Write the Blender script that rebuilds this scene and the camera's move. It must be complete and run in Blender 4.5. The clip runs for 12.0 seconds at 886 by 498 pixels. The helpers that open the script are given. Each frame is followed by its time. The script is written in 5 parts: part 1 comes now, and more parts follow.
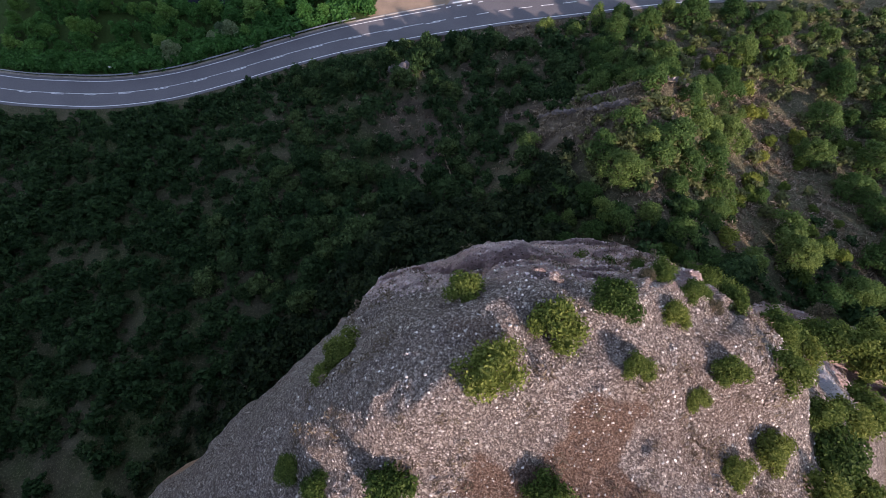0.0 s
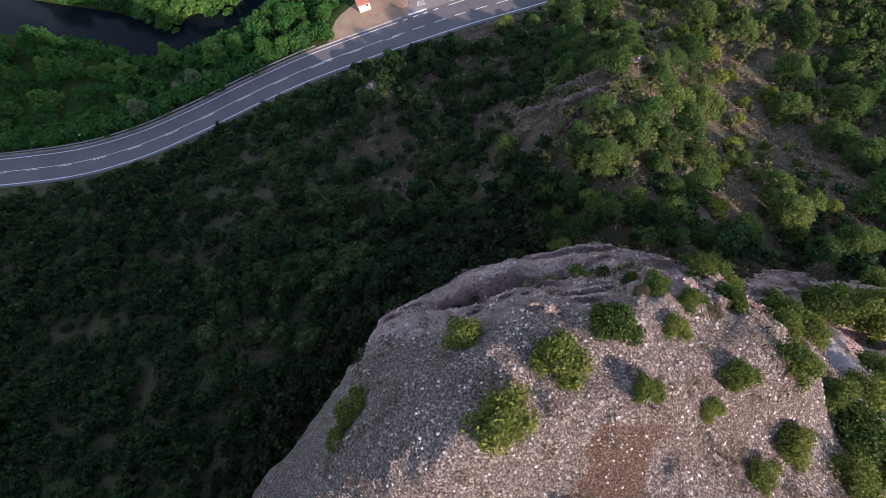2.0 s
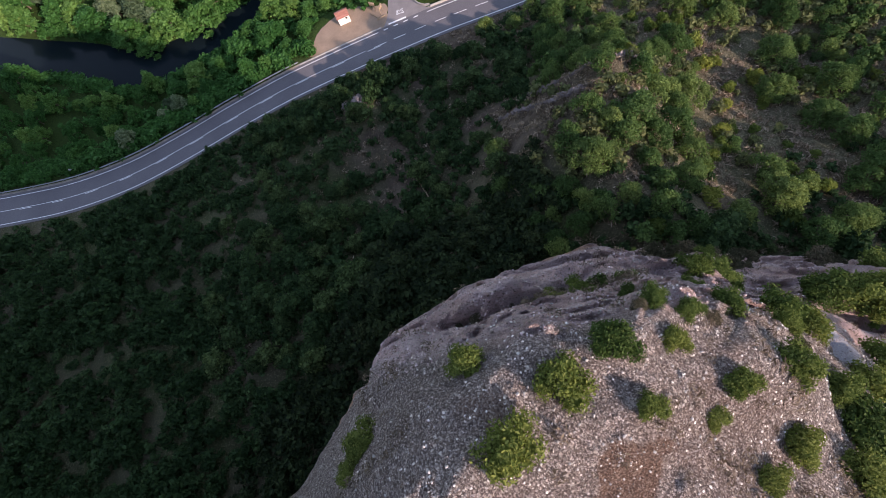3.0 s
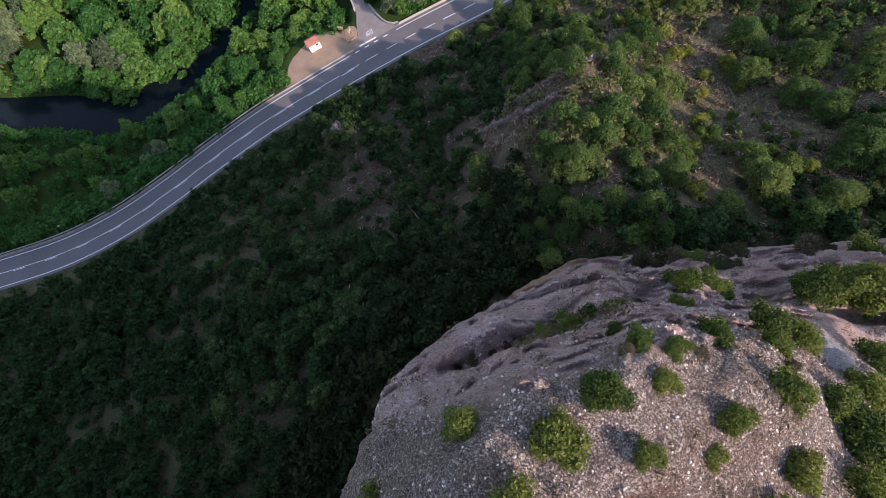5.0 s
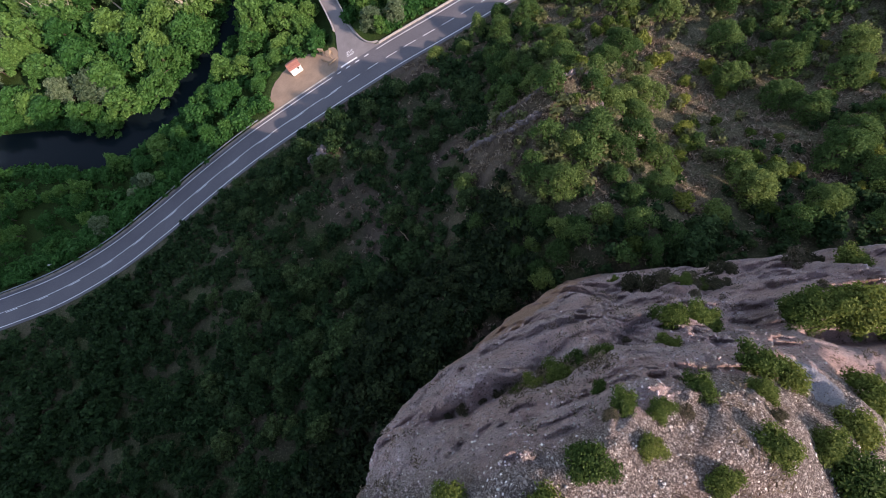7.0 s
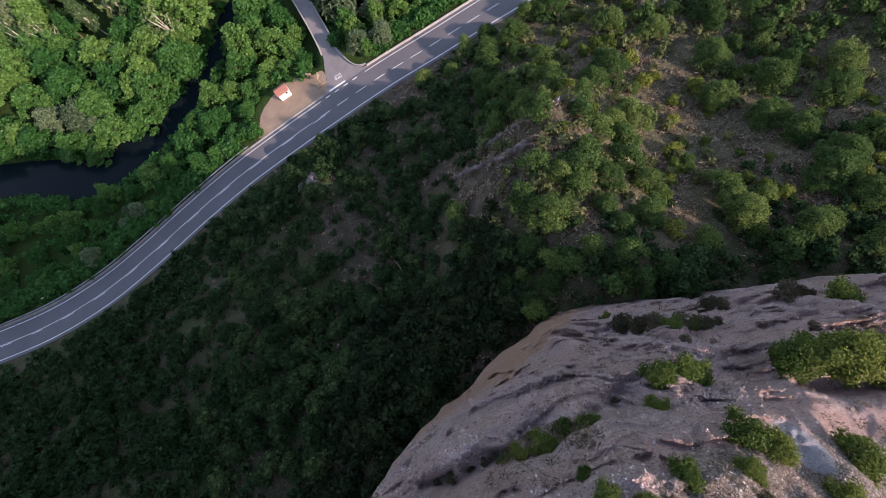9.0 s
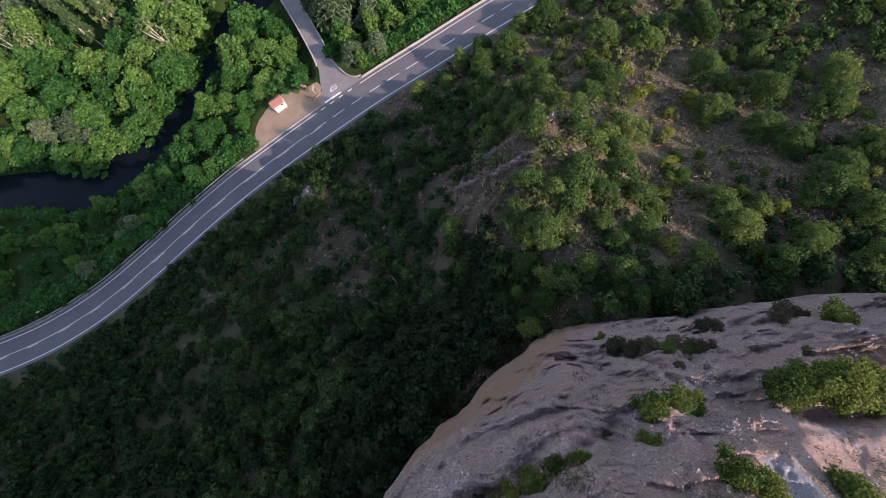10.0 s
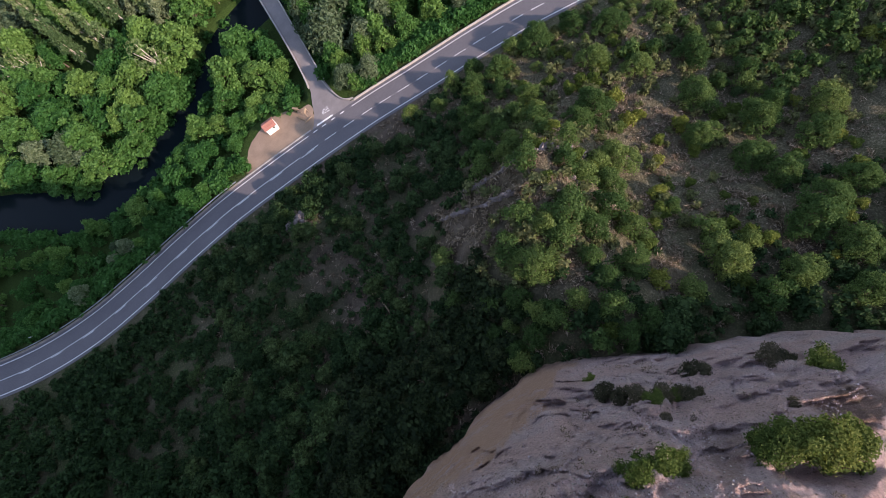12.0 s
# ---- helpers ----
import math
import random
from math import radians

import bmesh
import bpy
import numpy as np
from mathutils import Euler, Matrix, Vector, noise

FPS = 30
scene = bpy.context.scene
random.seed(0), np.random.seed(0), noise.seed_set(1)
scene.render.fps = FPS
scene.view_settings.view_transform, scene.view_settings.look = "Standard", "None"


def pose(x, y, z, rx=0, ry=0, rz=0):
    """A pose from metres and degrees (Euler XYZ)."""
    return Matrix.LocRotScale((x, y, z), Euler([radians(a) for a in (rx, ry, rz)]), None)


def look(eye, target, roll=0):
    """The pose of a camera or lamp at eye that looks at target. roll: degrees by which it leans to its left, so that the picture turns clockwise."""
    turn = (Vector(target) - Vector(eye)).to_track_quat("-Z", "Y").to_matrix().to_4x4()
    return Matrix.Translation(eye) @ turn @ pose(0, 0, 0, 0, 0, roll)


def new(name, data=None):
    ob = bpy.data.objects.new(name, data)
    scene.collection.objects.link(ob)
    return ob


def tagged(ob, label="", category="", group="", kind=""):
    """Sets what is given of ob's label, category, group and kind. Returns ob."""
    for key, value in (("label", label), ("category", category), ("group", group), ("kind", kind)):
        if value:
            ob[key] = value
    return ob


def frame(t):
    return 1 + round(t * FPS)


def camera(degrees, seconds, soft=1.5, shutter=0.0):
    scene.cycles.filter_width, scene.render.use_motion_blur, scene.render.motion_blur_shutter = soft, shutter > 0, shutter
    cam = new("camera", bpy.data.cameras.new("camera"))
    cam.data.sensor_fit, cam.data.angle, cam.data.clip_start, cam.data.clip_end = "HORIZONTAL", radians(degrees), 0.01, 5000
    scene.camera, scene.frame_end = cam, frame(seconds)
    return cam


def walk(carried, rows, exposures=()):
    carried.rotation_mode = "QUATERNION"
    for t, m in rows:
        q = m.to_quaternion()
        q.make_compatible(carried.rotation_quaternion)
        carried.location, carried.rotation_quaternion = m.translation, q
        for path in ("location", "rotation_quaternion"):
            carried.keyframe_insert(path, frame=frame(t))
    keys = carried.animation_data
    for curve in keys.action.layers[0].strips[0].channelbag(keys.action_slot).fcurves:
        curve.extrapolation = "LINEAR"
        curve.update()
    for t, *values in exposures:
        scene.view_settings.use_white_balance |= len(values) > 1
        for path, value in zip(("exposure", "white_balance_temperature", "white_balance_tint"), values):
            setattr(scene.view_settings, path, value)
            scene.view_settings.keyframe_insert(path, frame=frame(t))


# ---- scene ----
cam = camera(88.0, 12.0, soft=0.45)
EXPOSURE, KELVIN, TINT = 1.25, 6600, 34
PATH = [
    (0, (2.758, 3.928, 74.005), (2.527, 4.588, 72.131), -17.3),
    (0.5, (2.914, 4.433, 74.083), (2.683, 5.094, 72.21), -20.4),
    (1, (3.043, 4.944, 74.219), (2.813, 5.605, 72.345), -22.8),
    (1.5, (3.2, 5.493, 74.419), (2.973, 6.153, 72.544), -24.7),
    (2, (3.361, 6.049, 74.594), (3.137, 6.707, 72.719), -26.4),
    (2.5, (3.571, 6.625, 74.735), (3.348, 7.284, 72.86), -28.4),
    (3, (3.853, 7.229, 74.92), (3.631, 7.886, 73.045), -30.8),
    (5, (5.531, 9.665, 75.64), (5.313, 10.323, 73.764), -36.9),
    (5.5, (6.048, 10.294, 75.783), (5.833, 10.952, 73.907), -37.7),
    (6, (6.572, 10.931, 75.941), (6.358, 11.588, 74.064), -38.2),
    (6.5, (7.126, 11.585, 76.071), (6.914, 12.242, 74.194), -38.9),
    (7, (7.625, 12.359, 76.185), (7.417, 13.015, 74.308), -39.6),
    (9, (10.323, 15.818, 76.708), (10.119, 16.477, 74.831), -41.0),
    (9.5, (11.028, 16.654, 76.846), (10.826, 17.314, 74.969), -41.0),
    (10, (11.762, 17.543, 76.991), (11.562, 18.204, 75.114), -41.0),
    (10.5, (12.5, 18.401, 77.205), (12.303, 19.063, 75.328), -40.9),
    (11, (13.197, 19.376, 77.547), (13.001, 20.034, 75.669), -41.1),
    (11.5, (13.871, 20.278, 77.812), (13.677, 20.935, 75.933), -41.1),
    (12, (14.499, 21.078, 78.041), (14.309, 21.736, 76.162), -40.8),
]
walk(cam, [(t, look(eye, target, roll)) for t, eye, target, roll in PATH], [(0.0, EXPOSURE, KELVIN, TINT), (12.0, EXPOSURE, KELVIN, TINT)])


# ---------------------------------------------------------------- light
SUN_AZ, SUN_EL = radians(-48.5), radians(21.8)
sun_way = Vector((math.cos(SUN_EL) * math.cos(SUN_AZ), math.cos(SUN_EL) * math.sin(SUN_AZ), math.sin(SUN_EL)))
world = bpy.data.worlds.new("sky")
scene.world = world
world.use_nodes = True
wn, wl = world.node_tree.nodes, world.node_tree.links
sky = wn.new("ShaderNodeTexSky")
sky.sky_type, sky.sun_disc = "NISHITA", False
sky.sun_elevation, sky.sun_rotation = SUN_EL, math.pi / 2 - SUN_AZ
sky.air_density, sky.dust_density = 1.6, 0.25
wl.new(sky.outputs[0], wn["Background"].inputs[0])
wn["Background"].inputs[1].default_value = 0.14
sun = new("sun", bpy.data.lights.new("sun", "SUN"))
sun.data.energy, sun.data.angle, sun.data.color = 3.1, radians(0.8), (1.0, 0.89, 0.73)
sun.matrix_world = look(sun_way * 200, (0, 0, 0))

# ---------------------------------------------------------------- helpers of this scene
rng = np.random.default_rng(7)


def hashed(i, j, seed):
    h = (i.astype(np.int64) * 374761393 + j.astype(np.int64) * 668265263 + seed * 982451653) & 0x7FFFFFFF
    h = ((h ^ (h >> 13)) * 1274126177) & 0x7FFFFFFF
    return ((h ^ (h >> 16)) & 0xFFFFF) / 1048575.0


def vnoise(x, y, size, seed=0):
    """Smooth noise from -1 to 1, with features about size metres wide."""
    x, y = np.asarray(x, float) / size, np.asarray(y, float) / size
    i, j = np.floor(x), np.floor(y)
    u, v = x - i, y - j
    u, v = u * u * (3 - 2 * u), v * v * (3 - 2 * v)
    a, b = hashed(i, j, seed), hashed(i + 1, j, seed)
    c, d = hashed(i, j + 1, seed), hashed(i + 1, j + 1, seed)
    return 2 * (a + (b - a) * u + (c - a) * v + (a - b - c + d) * u * v) - 1


def fbm(x, y, size, octaves=4, seed=0):
    return sum(vnoise(x, y, size / 2**k, seed + k) / 2**k for k in range(octaves))


def bump(x, y, cx, cy, rx, ry, height):
    return height * np.exp(-(((x - cx) / rx) ** 2 + ((y - cy) / ry) ** 2) / 2)


def step(a, b, v):
    v = np.clip((v - a) / (b - a), 0, 1)
    return v * v * (3 - 2 * v)


def mesh_of(name, verts, faces, smooth=False, mats=()):
    """A mesh from arrays: faces are one array of equal rows."""
    me = bpy.data.meshes.new(name)
    verts, faces = np.asarray(verts, np.float32), np.asarray(faces, np.int32)
    n, k = faces.shape
    me.vertices.add(len(verts))
    me.vertices.foreach_set("co", verts.ravel())
    me.loops.add(n * k)
    me.loops.foreach_set("vertex_index", faces.ravel())
    me.polygons.add(n)
    me.polygons.foreach_set("loop_start", np.arange(0, n * k, k, dtype=np.int32))
    me.polygons.foreach_set("use_smooth", np.full(n, smooth))
    for m in mats:
        me.materials.append(m)
    me.update(calc_edges=True)
    return me


def with_field(me, name, values):
    """Stores one number per vertex, for a material to read."""
    me.attributes.new(name, "FLOAT", "POINT").data.foreach_set("value", np.asarray(values, np.float32).ravel())
    return me


def grid_faces(nx, ny):
    k = np.arange(nx * ny).reshape(ny, nx)
    return np.stack([k[:-1, :-1], k[:-1, 1:], k[1:, 1:], k[1:, :-1]], -1).reshape(-1, 4)


def part(name, me, parent=None, label="", m=None):
    ob = new(name, me)
    if parent is not None:
        ob.parent = parent
    if m is not None:
        ob.matrix_basis = m
    if label:
        ob["label"] = label
    return ob


def box_mesh(name, sx, sy, sz, mat, bevel=0.0, z0=0.0):
    """A box sx by sy by sz on z0, with bevelled edges."""
    bm = bmesh.new()
    bmesh.ops.create_cube(bm, size=1)
    bmesh.ops.scale(bm, vec=(sx, sy, sz), verts=bm.verts)
    bmesh.ops.translate(bm, vec=(0, 0, z0 + sz / 2), verts=bm.verts)
    if bevel:
        bmesh.ops.bevel(bm, geom=bm.edges[:], offset=bevel, segments=2, affect="EDGES")
    me = bpy.data.meshes.new(name)
    bm.to_mesh(me)
    bm.free()
    me.materials.append(mat)
    return me


def tube_rows(points, radii, sides=6):
    """Vertices and quads of a tapered tube along points."""
    pts = np.asarray(points, float)
    way = np.gradient(pts, axis=0)
    way /= np.linalg.norm(way, axis=1)[:, None] + 1e-9
    side = np.cross(way, (0.31, 0.17, 0.93) if abs(way[0][2]) < 0.9 else (1.0, 0.1, 0.0))
    side /= np.linalg.norm(side, axis=1)[:, None] + 1e-9
    up = np.cross(way, side)
    a = np.arange(sides) * 2 * np.pi / sides
    ring = side[:, None] * np.cos(a)[None, :, None] + up[:, None] * np.sin(a)[None, :, None]
    v = (pts[:, None] + ring * np.asarray(radii)[:, None, None]).reshape(-1, 3)
    q = []
    for r in range(len(pts) - 1):
        for s in range(sides):
            q.append((r * sides + s, r * sides + (s + 1) % sides, (r + 1) * sides + (s + 1) % sides, (r + 1) * sides + s))
    return v, np.array(q)


def join(pieces):
    """Vertex and face arrays of (verts, faces) pieces, joined."""
    vs, fs, n = [], [], 0
    for v, q in pieces:
        vs.append(v)
        fs.append(np.asarray(q) + n)
        n += len(v)
    return np.concatenate(vs), np.concatenate(fs)


# ---------------------------------------------------------------- materials
def material(name, rough=0.8, spec=0.3):
    mat = bpy.data.materials.new(name)
    mat.use_nodes = True
    b = mat.node_tree.nodes["Principled BSDF"]
    b.inputs["Roughness"].default_value = rough
    b.inputs["Specular IOR Level"].default_value = spec
    return mat, mat.node_tree.nodes, mat.node_tree.links, b


def ramp(nodes, stops):
    r = nodes.new("ShaderNodeValToRGB")
    while len(r.color_ramp.elements) < len(stops):
        r.color_ramp.elements.new(0.5)
    for e, (p, c) in zip(r.color_ramp.elements, stops):
        e.position, e.color = p, (*c, 1)
    return r


def noise_node(nodes, links, where, scale, detail=4.0, rough=0.6):
    n = nodes.new("ShaderNodeTexNoise")
    n.inputs["Scale"].default_value, n.inputs["Detail"].default_value, n.inputs["Roughness"].default_value = scale, detail, rough
    links.new(where, n.inputs["Vector"])
    return n


def mixed(nodes, links, fac, a, b, mode="MIX"):
    m = nodes.new("ShaderNodeMix")
    m.data_type, m.blend_type = "RGBA", mode
    for value, socket in ((fac, m.inputs["Factor"]), (a, m.inputs["A"]), (b, m.inputs["B"])):
        if isinstance(value, (int, float)):
            socket.default_value = value
        elif isinstance(value, tuple):
            socket.default_value = (*value, 1)
        else:
            links.new(value, socket)
    return m.outputs["Result"]


def ranged(nodes, links, value, lo, hi, a=0.0, b=1.0):
    m = nodes.new("ShaderNodeMapRange")
    m.interpolation_type = "SMOOTHSTEP"
    links.new(value, m.inputs["Value"])
    for key, v in (("From Min", lo), ("From Max", hi), ("To Min", a), ("To Max", b)):
        m.inputs[key].default_value = v
    return m.outputs["Result"]


def scaled(nodes, links, a, b):
    m = nodes.new("ShaderNodeMath")
    m.operation = "MULTIPLY"
    links.new(a, m.inputs[0])
    links.new(b, m.inputs[1])
    return m.outputs[0]


def field(nodes, name):
    n = nodes.new("ShaderNodeAttribute")
    n.attribute_name = name
    return n.outputs["Fac"]


def relief(nodes, links, b, height, strength, distance):
    n = nodes.new("ShaderNodeBump")
    n.inputs["Strength"].default_value, n.inputs["Distance"].default_value = strength, distance
    links.new(height, n.inputs["Height"])
    links.new(n.outputs["Normal"], b.inputs["Normal"])
    return n


def plain(name, colour, rough=0.7, metal=0.0, grain=8.0, depth=0.25):
    """A simple surface with grain and blotches over one colour."""
    mat, nodes, links, b = material(name, rough)
    b.inputs["Metallic"].default_value = metal
    where = nodes.new("ShaderNodeTexCoord").outputs["Object"]
    fine, broad = noise_node(nodes, links, where, grain * 6, 6), noise_node(nodes, links, where, grain / 4, 3)
    dark = tuple(c * (1 - depth) for c in colour)
    light = tuple(min(1, c * (1 + depth)) for c in colour)
    r1 = ramp(nodes, [(0.3, dark), (0.7, light)])
    links.new(broad.outputs["Fac"], r1.inputs["Fac"])
    links.new(mixed(nodes, links, 0.35, r1.outputs["Color"], ramp_of(nodes, links, fine.outputs["Fac"], dark, light)), b.inputs["Base Color"])
    relief(nodes, links, b, fine.outputs["Fac"], 0.3, 0.02)
    return mat


def ramp_of(nodes, links, fac, a, b):
    r = ramp(nodes, [(0.35, a), (0.65, b)])
    links.new(fac, r.inputs["Fac"])
    return r.outputs["Color"]


def leaf_material(name, dark, mid, light):
    """Leaves: every leaf has its own shade, every plant its own tone."""
    mat, nodes, links, b = material(name, 0.7, 0.12)
    geo, info = nodes.new("ShaderNodeNewGeometry"), nodes.new("ShaderNodeObjectInfo")
    r = ramp(nodes, [(0.0, dark), (0.55, mid), (1.0, light)])
    links.new(geo.outputs["Random Per Island"], r.inputs["Fac"])
    hsv = nodes.new("ShaderNodeHueSaturation")
    links.new(ranged(nodes, links, info.outputs["Random"], 0, 1, 0.474, 0.526), hsv.inputs["Hue"])
    links.new(ranged(nodes, links, info.outputs["Random"], 1, 0, 0.66, 1.3), hsv.inputs["Value"])
    links.new(r.outputs["Color"], hsv.inputs["Color"])
    links.new(hsv.outputs["Color"], b.inputs["Base Color"])
    tr = nodes.new("ShaderNodeBsdfTranslucent")
    links.new(hsv.outputs["Color"], tr.inputs["Color"])
    mix = nodes.new("ShaderNodeMixShader")
    mix.inputs[0].default_value = 0.38
    links.new(b.outputs[0], mix.inputs[1])
    links.new(tr.outputs[0], mix.inputs[2])
    links.new(mix.outputs[0], nodes["Material Output"].inputs["Surface"])
    return mat


def rock_material():
    """Conglomerate: grey cement full of pale pebbles, with brown earth in places and ochre on sheltered faces."""
    mat, nodes, links, b = material("conglomerate", 0.9, 0.2)
    where = nodes.new("ShaderNodeTexCoord").outputs["Object"]
    lay = nodes.new("ShaderNodeMapping")
    lay.inputs["Scale"].default_value, lay.inputs["Rotation"].default_value = (0.28, 1.0, 0.8), (0, 0, 0.12)
    links.new(where, lay.inputs["Vector"])
    mid, fine, blot = noise_node(nodes, links, lay.outputs[0], 0.9, 7, 0.68), noise_node(nodes, links, where, 12.0, 5, 0.7), noise_node(nodes, links, lay.outputs[0], 0.62, 8, 0.74)
    warp = nodes.new("ShaderNodeVectorMath")
    warp.operation = "MULTIPLY_ADD"
    links.new(fine.outputs["Color"], warp.inputs[0])
    warp.inputs[1].default_value = (0.3, 0.3, 0.3)
    links.new(where, warp.inputs[2])

    def pebbles(scale, share):
        """Scattered stones: their colour, where they are, and their height."""
        c = nodes.new("ShaderNodeTexVoronoi")
        c.inputs["Scale"].default_value = scale
        links.new(warp.outputs[0], c.inputs["Vector"])
        sep = nodes.new("ShaderNodeSeparateColor")
        links.new(c.outputs["Color"], sep.inputs[0])
        tone = ramp(nodes, [(0.0, (0.11, 0.082, 0.068)), (0.3, (0.34, 0.27, 0.228)), (0.62, (0.60, 0.51, 0.445)), (0.9, (0.80, 0.715, 0.64)), (1.0, (0.92, 0.86, 0.79))])
        links.new(sep.outputs[0], tone.inputs["Fac"])
        m = nodes.new("ShaderNodeMath")
        m.operation = "MULTIPLY"
        links.new(ranged(nodes, links, c.outputs["Distance"], 0.55, 0.42), m.inputs[0])
        links.new(ranged(nodes, links, sep.outputs[1], 1 - share, 1 - share + 0.05), m.inputs[1])
        return tone.outputs["Color"], m.outputs[0], c.outputs["Distance"]

    cement = ramp(nodes, [(0.28, (0.36, 0.26, 0.27)), (0.5, (0.72, 0.55, 0.575)), (0.72, (0.90, 0.73, 0.75))])
    links.new(mid.outputs["Fac"], cement.inputs["Fac"])
    speckle = ramp(nodes, [(0.37, (0.20, 0.13, 0.12)), (0.49, (0.60, 0.46, 0.44)), (0.62, (0.94, 0.80, 0.77))])
    links.new(fine.outputs["Fac"], speckle.inputs["Fac"])
    gritty = mixed(nodes, links, 0.62, cement.outputs["Color"], speckle.outputs["Color"])
    grain = noise_node(nodes, links, where, 3.2, 8, 0.78)
    lumpy = ramp(nodes, [(0.36, (0.27, 0.18, 0.175)), (0.45, (0.68, 0.50, 0.49)), (0.55, (0.86, 0.67, 0.66)), (0.68, (0.96, 0.82, 0.80))])
    links.new(grain.outputs["Fac"], lumpy.inputs["Fac"])
    gritty = mixed(nodes, links, 0.55, gritty, lumpy.outputs["Color"])
    small, small_in, small_d = pebbles(12.0, 0.70)
    large, large_in, large_d = pebbles(6.0, 0.16)
    loose = field(nodes, "gravel")
    grit = ramp(nodes, [(0.38, (0.075, 0.058, 0.045)), (0.5, (0.27, 0.22, 0.182)), (0.62, (0.68, 0.60, 0.53))])
    links.new(fine.outputs["Fac"], grit.inputs["Fac"])
    gritty = mixed(nodes, links, ranged(nodes, links, loose, 0.0, 1.0, 0.0, 0.85), gritty, grit.outputs["Color"])
    thin = ranged(nodes, links, loose, 0.0, 1.0, 0.35, 1.0)
    col = mixed(nodes, links, scaled(nodes, links, small_in, thin), gritty, small)
    tiny, tiny_in, tiny_d = pebbles(20.0, 0.6)
    col = mixed(nodes, links, scaled(nodes, links, tiny_in, thin), col, tiny)
    gap_in = nodes.new("ShaderNodeMath")
    gap_in.operation = "MULTIPLY"
    links.new(ranged(nodes, links, loose, 0.0, 1.0, 0.16, 0.80), gap_in.inputs[0])
    links.new(ranged(nodes, links, small_d, 0.46, 0.62), gap_in.inputs[1])
    gaps = gap_in.outputs[0]
    col = mixed(nodes, links, gaps, col, (0.085, 0.064, 0.056))
    col = mixed(nodes, links, large_in, col, large)
    ochre = ranged(nodes, links, noise_node(nodes, links, lay.outputs[0], 0.33, 4).outputs["Fac"], 0.38, 0.58, 0.15, 0.9)
    dry = nodes.new("ShaderNodeMath")
    dry.operation = "MULTIPLY"
    links.new(ochre, dry.inputs[0])
    links.new(ranged(nodes, links, loose, 0.0, 1.0, 1.0, 0.15), dry.inputs[1])
    col = mixed(nodes, links, dry.outputs[0], col, (1.0, 0.87, 0.80), "MULTIPLY")
    # brown earth and litter, with pale gravel showing through
    earth = ramp(nodes, [(0.36, (0.055, 0.029, 0.018)), (0.5, (0.165, 0.092, 0.060)), (0.66, (0.46, 0.31, 0.23))])
    links.new(fine.outputs["Fac"], earth.inputs["Fac"])
    col = mixed(nodes, links, ranged(nodes, links, field(nodes, "soil"), 0.15, 0.85, 0.0, 0.85), col, earth.outputs["Color"])
    # pale bare slab; the blue of skylight in shade is mixed into its colour
    col = mixed(nodes, links, ranged(nodes, links, field(nodes, "pale"), 0.1, 0.9, 0.0, 0.8), col, ramp_of(nodes, links, fine.outputs["Fac"], (0.36, 0.37, 0.43), (0.62, 0.63, 0.70)))
    # dark lichen in blotches, ochre where rain does not reach
    lichen = ranged(nodes, links, blot.outputs["Fac"], 0.55, 0.66, 0.0, 0.14)
    col = mixed(nodes, links, lichen, col, ramp_of(nodes, links, fine.outputs["Fac"], (0.055, 0.042, 0.038), (0.20, 0.165, 0.15)))
    steep = ranged(nodes, links, field(nodes, "cliff"), 0.1, 0.8, 0.0, 0.85)
    rust = nodes.new("ShaderNodeMath")
    rust.operation = "MULTIPLY"
    links.new(steep, rust.inputs[0])
    links.new(ranged(nodes, links, blot.outputs["Fac"], 0.34, 0.50), rust.inputs[1])
    col = mixed(nodes, links, rust.outputs[0], col, ramp_of(nodes, links, fine.outputs["Fac"], (0.40, 0.20, 0.115), (0.80, 0.53, 0.37)))
    links.new(col, b.inputs["Base Color"])
    high = nodes.new("ShaderNodeMath")
    high.operation = "MULTIPLY_ADD"
    links.new(large_in, high.inputs[0])
    high.inputs[1].default_value = 0.5
    links.new(fine.outputs["Fac"], high.inputs[2])
    more = nodes.new("ShaderNodeMath")
    more.operation = "MULTIPLY_ADD"
    links.new(small_in, more.inputs[0])
    more.inputs[1].default_value = 0.3
    links.new(high.outputs[0], more.inputs[2])
    rugged = nodes.new("ShaderNodeMath")
    rugged.operation = "MULTIPLY_ADD"
    links.new(grain.outputs["Fac"], rugged.inputs[0])
    rugged.inputs[1].default_value = 1.4
    links.new(more.outputs[0], rugged.inputs[2])
    relief(nodes, links, b, rugged.outputs[0], 1.0, 0.34)
    return mat


